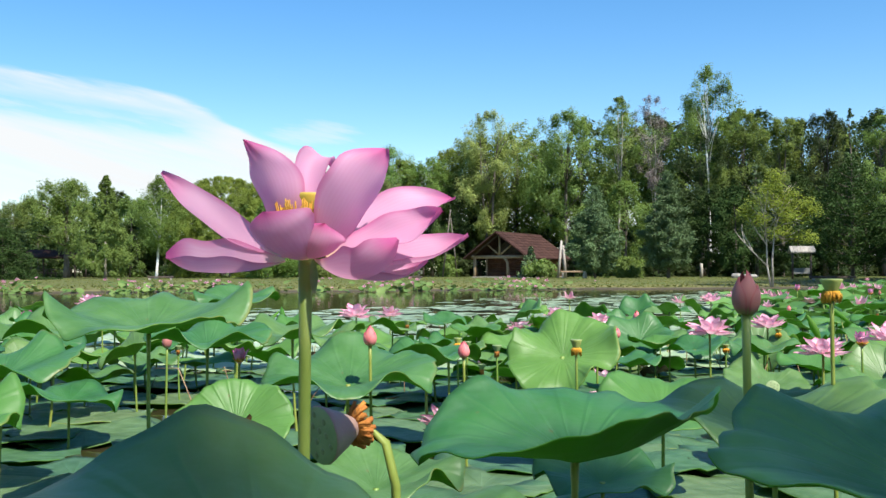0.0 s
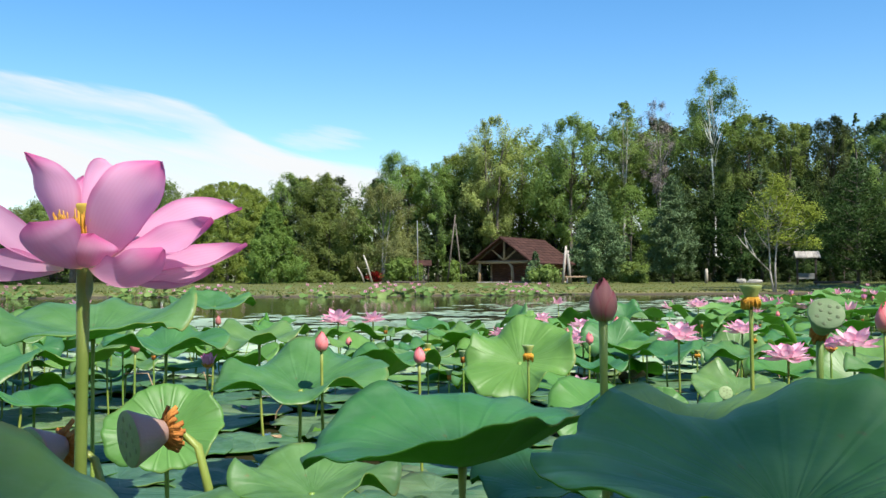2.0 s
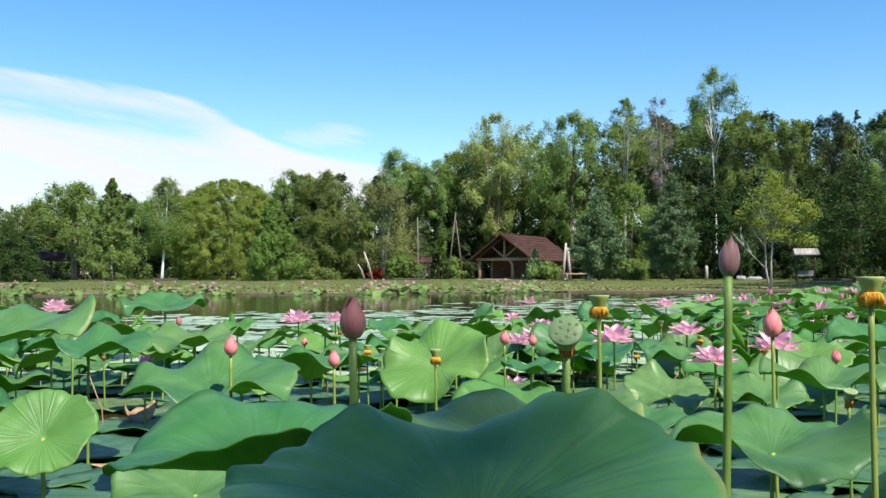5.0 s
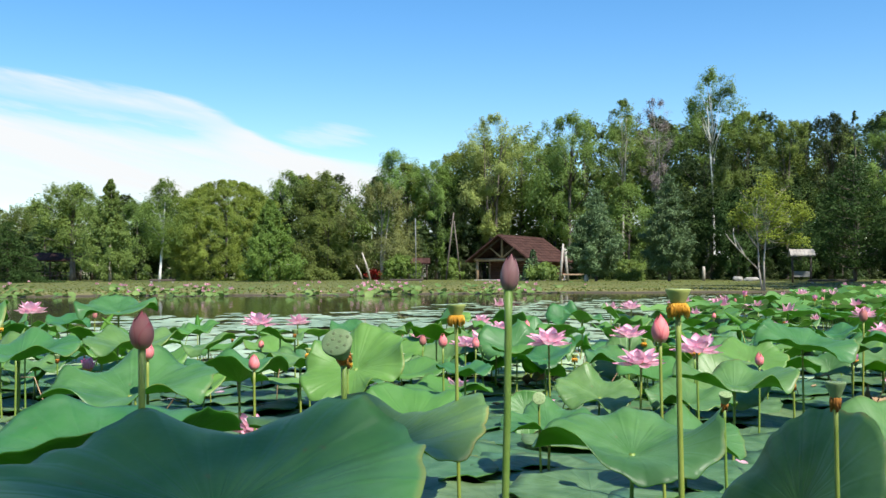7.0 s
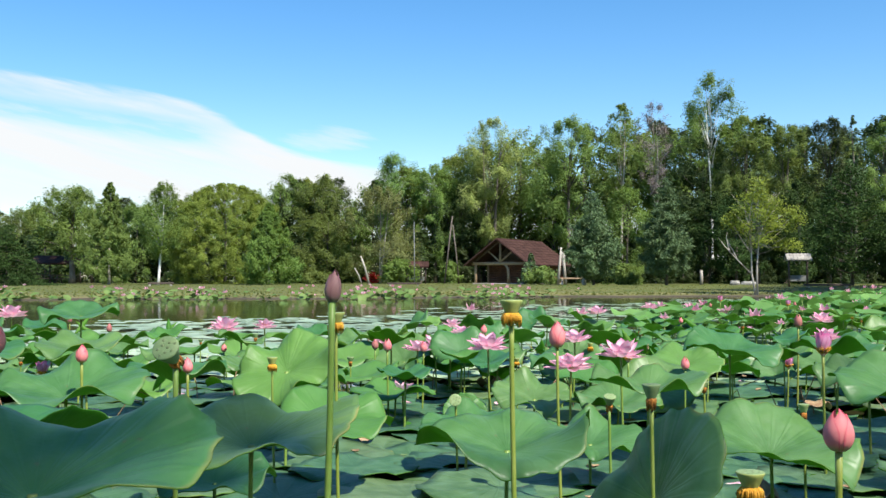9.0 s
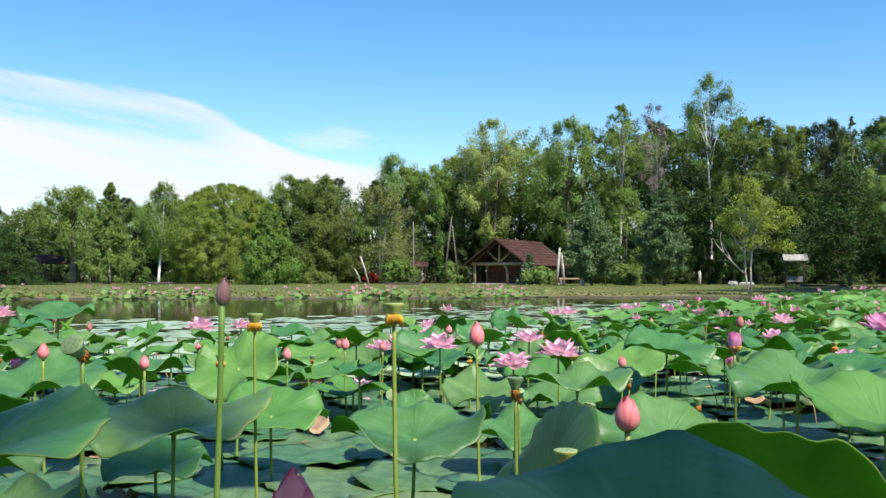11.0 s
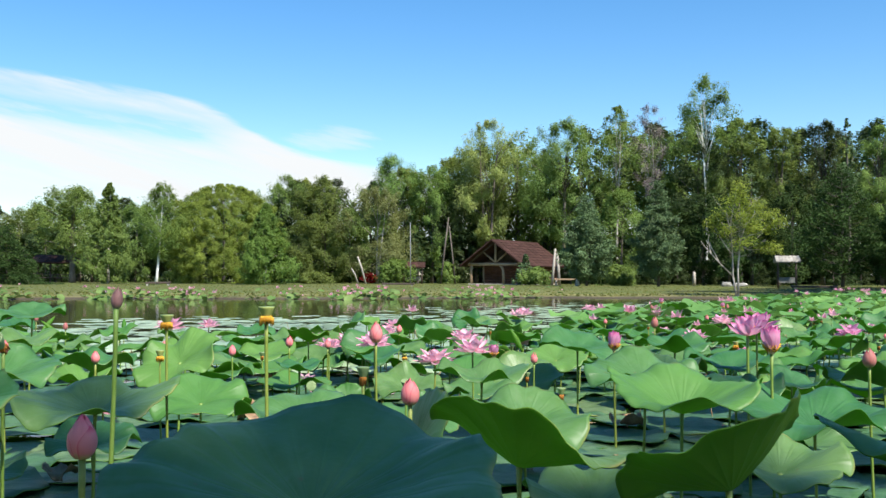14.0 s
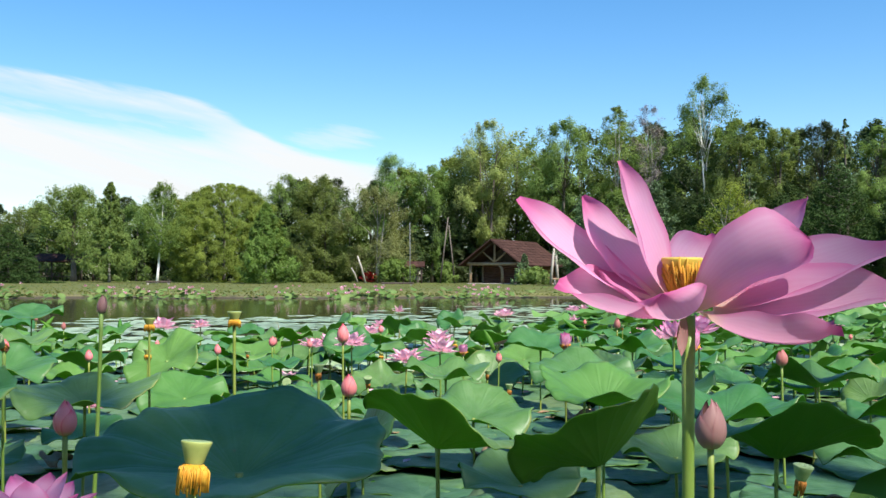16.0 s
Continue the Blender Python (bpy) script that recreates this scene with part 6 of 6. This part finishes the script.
# the near bank behind the way of the camera, unseen: slim trees with airy tops, added and aimed to shade chosen leaves
# at the water's edge, and a hedge of others
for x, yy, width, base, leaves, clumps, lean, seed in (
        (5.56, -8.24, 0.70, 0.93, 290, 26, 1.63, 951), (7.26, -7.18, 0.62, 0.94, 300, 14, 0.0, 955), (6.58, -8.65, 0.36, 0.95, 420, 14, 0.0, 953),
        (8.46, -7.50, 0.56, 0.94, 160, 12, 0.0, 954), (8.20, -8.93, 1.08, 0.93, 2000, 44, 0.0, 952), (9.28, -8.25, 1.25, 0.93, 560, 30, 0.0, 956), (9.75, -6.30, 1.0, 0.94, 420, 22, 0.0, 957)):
    broad_tree(x, yy, 16.2, width, base, "round", F_GREEN, M_BARK, seed, leaves, 0.06, clumps, lean=lean, clump_r=0.15, trunk_r=0.08, label="added unseen slim tree whose airy top shades chosen leaves")
for i in range(11):
    x, yy = -9.5 + i * 2.3 + wood.uniform(-0.4, 0.4), -11.0 + wood.uniform(-0.5, 0.5)
    h = wood.uniform(0.50, 0.55)
    copy_thing(stock[(4, 0, 4, 1)[i % 4]], pose(x, yy, ground_z(x, yy) - 0.05, 0, 0, wood.uniform(0, 360)) @ Matrix.Diagonal((h, h * 0.8, h, 1)))
for ob in stock:
    for o in (*ob.children_recursive, ob):
        bpy.data.objects.remove(o)


# ---- buildings and furniture on the far bank ----
def log_hut(x, y, rz):
    """An open-fronted log shelter: posts, truss, log walls and a shingled roof. Local y runs along the ridge, away from the gable."""
    ob = thing("log_shelter", x, y, ground_z(x, y), "brown log shelter with open gable front and shingle roof", "shelter", rz=rz)
    W, L, eave, ridge, porch = 5.2, 8.0, 1.66, 3.52, 2.4
    def log(name, a, b, r, mat, label=""):
        return part(name, tube_mesh(name, (a, tuple((p + q) / 2 for p, q in zip(a, b)), b), (r, r * 1.04, r * 0.95), mat, 9), None, ob, label)
    hw = W / 2 - 0.35
    for px in (-hw, hw):
        log("post", (px, 0.1, 0), (px, 0.1, eave), 0.12, M_LOG)
        log("post", (px, porch, 0), (px, porch, eave), 0.12, M_LOG)
    part("post", tube_mesh("post", ((0.75, 0.1, 0), (0.72, 0.1, 0.8), (0.68, 0.1, 1.25), (0.45, 0.1, 1.55), (0.2, 0.1, 1.72)), (0.14, 0.13, 0.12, 0.11, 0.1), M_LOG), None, ob, "curved natural log post")
    log("tie_beam", (-hw - 0.35, 0.1, eave), (hw + 0.35, 0.1, eave), 0.13, M_LOG)
    log("king_post", (0, 0.1, eave), (0, 0.1, ridge - 0.15), 0.09, M_LOG)
    for sgn in (-1, 1):
        log("brace", (sgn * 0.1, 0.1, eave + 0.2), (sgn * 1.1, 0.1, eave + 1.0), 0.07, M_LOG)
        log("rafter", (sgn * W / 2, 0.05, eave - 0.05), (0, 0.05, ridge), 0.085, M_DARK_WOOD)
        log("purlin", (sgn * hw, -0.3, eave + 0.05), (sgn * hw, L, eave + 0.05), 0.09, M_LOG)
    for i in range(10):
        z = 0.1 + 0.19 * i
        log("wall_log", (-hw, porch, z), (hw, porch, z), 0.105, M_WALL_LOG)
        log("wall_log", (-hw, porch, z), (-hw, L - 0.3, z), 0.105, M_WALL_LOG)
        log("wall_log", (hw, porch, z), (hw, L - 0.3, z), 0.105, M_WALL_LOG)
    v = [(-hw, porch, eave + 0.15), (hw, porch, eave + 0.15), (0, porch, ridge - 0.1), (-hw, porch + 0.1, eave + 0.15), (hw, porch + 0.1, eave + 0.15), (0, porch + 0.1, ridge - 0.1)]
    part("gable_panel", mesh("gable_panel", v, [(0, 1, 2), (5, 4, 3), (0, 3, 4, 1), (1, 4, 5, 2), (2, 5, 3, 0)], [M_DARK_WOOD], smooth=False), None, ob)
    part("floor_slab", box("floor_slab", W - 0.3, L, 0.12, 0.02, 0, L / 2 - 0.1, 0.0), M_GREY_WOOD, ob)
    run, rise = W / 2 + 0.35, ridge - eave + 0.28
    slope = math.hypot(run, rise)
    for sgn in (-1, 1):
        turn = Euler((0, sgn * math.atan2(rise, run), 0))
        roof = part("roof", box("roof", slope, L + 0.9, 0.09, 0.02, sgn * run / 2, L / 2 - 0.25, ridge + 0.1 - rise / 2, turn), M_ROOF, ob)
        me = box("shingle", slope / 9 * 1.12, 0.96, 0.035, 0.006)
        shared = bpy.data.meshes.new("shingle")
        me.to_mesh(shared)
        me.free()
        shared.materials.append(M_ROOF)
        for i in range(9):
            for j in range(9):
                q = (i + 0.5) / 9
                m = Matrix.Translation((sgn * run * q, -0.2 + (L + 0.5) * j / 8.6, ridge + 0.168 - rise * q)) @ (Euler((0, sgn * (math.atan2(rise, run) - 0.05), 0)).to_matrix().to_4x4())
                part("shingle", shared, None, roof, "", m)
    log("ridge_log", (0, -0.6, ridge + 0.12), (0, L + 0.3, ridge + 0.12), 0.08, M_ROOF)
    return ob


def roofed_frame(name, x, y, w, d, h, roof_h, rz, label, category, roof_mat, post_mat, board=False, seats=0, roof_tilt=0.0):
    ob = thing(name, x, y, ground_z(x, y), label, category, rz=rz)
    for sx in (-1, 1):
        for sy in (-1, 1) if d > 0.8 else (0,):
            part("post", tube_mesh("post", ((sx * w * 0.42, sy * d * 0.4, 0), (sx * w * 0.42, sy * d * 0.4, h / 2), (sx * w * 0.42, sy * d * 0.4, h)), (0.06 + 0.02 * (d > 2),) * 3, post_mat), None, ob)
    run = d / 2 + 0.25
    for sgn in (-1, 1):
        a = math.atan2(roof_h, run)
        part("roof", box("roof", w * 1.15, math.hypot(run, roof_h), 0.07, 0.01, 0, sgn * run / 2, h + roof_h / 2, Euler((-sgn * a, 0, 0))), roof_mat, ob)
        for i in range(7):
            part("roof_board", box("roof_board", w * 1.15 / 7 - 0.02, math.hypot(run, roof_h), 0.03, 0.005, w * 1.15 * ((i + 0.5) / 7 - 0.5), sgn * run / 2, h + roof_h / 2 + 0.055, Euler((-sgn * a, 0, 0))), roof_mat, ob)
    if board:
        part("notice_panel", box("notice_panel", w * 0.74, 0.05, h * 0.22, 0.01, 0, 0, h * 0.32), M_PAPER, ob, "small faded panel")
    return ob


def picnic_table(x, y, rz):
    ob = thing("picnic_table", x, y, ground_z(x, y), "dark wooden picnic table with attached benches", "picnic table", "picnic tables", rz=rz)
    for i in range(5):
        part("top_plank", box("top_plank", 1.9, 0.13, 0.045, 0.006, 0, -0.3 + 0.15 * i, 0.74), M_DARK_WOOD, ob)
    for sgn in (-1, 1):
        part("bench_plank", box("bench_plank", 1.9, 0.26, 0.045, 0.006, 0, sgn * 0.72, 0.44), M_DARK_WOOD, ob)
        for sx in (-0.65, 0.65):
            part("leg", box("leg", 0.09, 0.05, 0.86, 0.006, sx, sgn * 0.42, 0.37, Euler((sgn * 0.5, 0, 0))), M_DARK_WOOD, ob)
    for sx in (-0.65, 0.65):
        part("crossbar", box("crossbar", 0.05, 1.5, 0.09, 0.006, sx, 0, 0.40), M_DARK_WOOD, ob)
    return ob


def low_beam(x, y, length, h, rz, label, category, mat):
    """A timber on short legs."""
    ob = thing("timber_bench" if h > 0.3 else "timber", x, y, ground_z(x, y), label, category, rz=rz)
    part("beam", box("beam", length, 0.24, 0.12, 0.02, 0, 0, h + 0.06), mat, ob)
    for sx in (-0.42, 0.42):
        part("leg", box("leg", 0.12, 0.2, h + 0.05, 0.01, sx * length, 0, h / 2), M_GREY_WOOD, ob)


def stone_seat(x, y, w, h):
    bm = bmesh.new()
    bmesh.ops.create_icosphere(bm, subdivisions=3, radius=0.5)
    for v in bm.verts:
        v.co = Vector((v.co.x * w, v.co.y * 0.5, v.co.z * h * 1.6)) * (1 + 0.18 * noise.noise(v.co * 3.1 + Vector((x, y, 0))))
        v.co.z = max(-0.05, min(h, v.co.z + h * 0.4))
    me = bpy.data.meshes.new("stone")
    bm.to_mesh(me)
    bm.free()
    me.materials.append(M_STONE)
    ob = new("stone", me)
    ob.matrix_basis = pose(x, y, ground_z(x, y))
    tagged(ob, "low flat-topped grey stone on the grass", "stone", "stones")


log_hut(5.60, 76.5, -30)
roofed_frame("picnic_shelter", -33.35, 86, 4.6, 3.4, 1.75, 0.7, 0, "dark open-sided picnic shelter with a low roof", "shelter", M_ROOF, M_DARK_WOOD)
picnic_table(-34.39, 84.1, 4)
picnic_table(-32.58, 84.3, -3)
roofed_frame("kiosk", -1.33, 83, 1.9, 1.5, 1.45, 0.45, 0, "small dark kiosk with a grey-brown roof", "kiosk", M_ROOF, M_DARK_WOOD, True)
roofed_frame("notice_board", 22.44, 57, 1.25, 0.7, 1.6, 0.35, -12, "roofed wooden notice board on posts", "notice board", M_GREY_WOOD, M_DARK_WOOD, True)
tagged(new("pole", tube_mesh("pole", ((-1.34, 78, ground_z(-1.34, 78) - 0.05), (-1.36, 78, 3.09), (-1.39, 78, 5.51)), (0.04, 0.036, 0.028), M_METAL)), "thin grey metal pole on the lawn", "pole")
tagged(new("leaning_trunk", tube_mesh("leaning_trunk", ((-5.23, 80, ground_z(-5.23, 80) - 0.05), (-5.59, 80, 1.72), (-5.95, 80, 2.73)), (0.09, 0.081, 0.063), M_BARK_PALE)), "pale leaning dead trunk", "tree trunk")
tagged(new("leaning_trunk", tube_mesh("leaning_trunk", ((-5.90, 80.5, ground_z(-5.90, 80.5) - 0.05), (-6.21, 80.5, 1.21), (-6.53, 80.5, 1.72)), (0.08, 0.072, 0.056), M_BARK_PALE)), "pale leaning dead trunk", "tree trunk")
tagged(new("leaning_trunk", tube_mesh("leaning_trunk", ((1.13, 82, ground_z(1.13, 82) - 0.05), (1.48, 82, 3.44), (1.82, 82, 6.23)), (0.075, 0.065, 0.050), M_BARK)), "thin leaning brown-grey tree trunk", "tree trunk")
tagged(new("leaning_trunk", tube_mesh("leaning_trunk", ((2.44, 84, ground_z(2.44, 84) - 0.05), (2.16, 84, 3.12), (1.88, 84, 5.60)), (0.07, 0.06, 0.045), M_BARK)), "thin leaning brown-grey tree trunk", "tree trunk")
tagged(new("post", tube_mesh("post", ((9.76, 72, ground_z(9.76, 72) - 0.05), (9.89, 72, 1.86), (10.02, 72, 3.21)), (0.11, 0.099, 0.077), M_BARK_PALE)), "pale peeled log post leaning slightly", "post")
tagged(new("post", tube_mesh("post", ((10.39, 72.5, ground_z(10.39, 72.5) - 0.05), (10.30, 72.5, 1.69), (10.21, 72.5, 2.88)), (0.13, 0.117, 0.091), M_GREY_WOOD)), "grey weathered log post", "post")
tagged(new("post", tube_mesh("post", ((11.30, 69, ground_z(11.30, 69) - 0.05), (11.28, 69, 0.99), (11.26, 69, 1.54)), (0.16, 0.144, 0.112), M_BARK_WHITE)), "short pale trunk post", "post")
tagged(new("post", tube_mesh("post", ((20.68, 72, ground_z(20.68, 72) - 0.05), (20.68, 72, 1.04), (20.68, 72, 1.47)), (0.14, 0.126, 0.098), M_BARK_PALE)), "short pale weathered stump", "stump")
low_beam(10.76, 71, 1.9, 0.42, 0, "low grey wooden rail between two posts", "rail", M_LOG)
low_beam(22.17, 52, 2.6, 0.10, 4, "long low weathered timber lying on the grass", "timber", M_DARK_WOOD)
low_beam(-16.92, 60, 1.6, 0.12, 0, "short low timber on the lawn", "timber", M_DARK_WOOD)
low_beam(-1.56, 62, 2.2, 0.10, 0, "short low timber on the lawn", "timber", M_DARK_WOOD)
stone_seat(21.39, 66, 0.7, 0.32)
stone_seat(22.71, 67, 1.1, 0.26)

# grass on the far bank
blades = np.random.default_rng(9)
n = 15000
bx = blades.uniform(-34, 40, n)
by = np.array([shore(v) for v in bx]) + 0.6 + blades.uniform(0, 1, n) ** 1.8 * 44
bz = np.array([ground_z(a, b) for a, b in zip(bx, by)])
hgt = blades.uniform(0.012, 0.045, n) * np.where(by - 33 < 4, 1.8, 0.8)
ang = blades.uniform(0, 6.28, n)
ex, ey = np.cos(ang) * 0.05, np.sin(ang) * 0.05
lx, ly = blades.normal(0, 0.05, n), blades.normal(0, 0.05, n)
gq = np.stack([np.stack([bx - ex, by - ey, bz], 1), np.stack([bx + ex, by + ey, bz], 1), np.stack([bx + lx + ex * 0.2, by + ly + ey * 0.2, bz + hgt], 1), np.stack([bx + lx - ex * 0.2, by + ly - ey * 0.2, bz + hgt], 1)], 1).reshape(-1, 3)
tagged(new("grass", quad_mesh("grass", gq, F_GRASS)), "tufts of green and straw-coloured grass on the bank", "grass", kind="stuff")
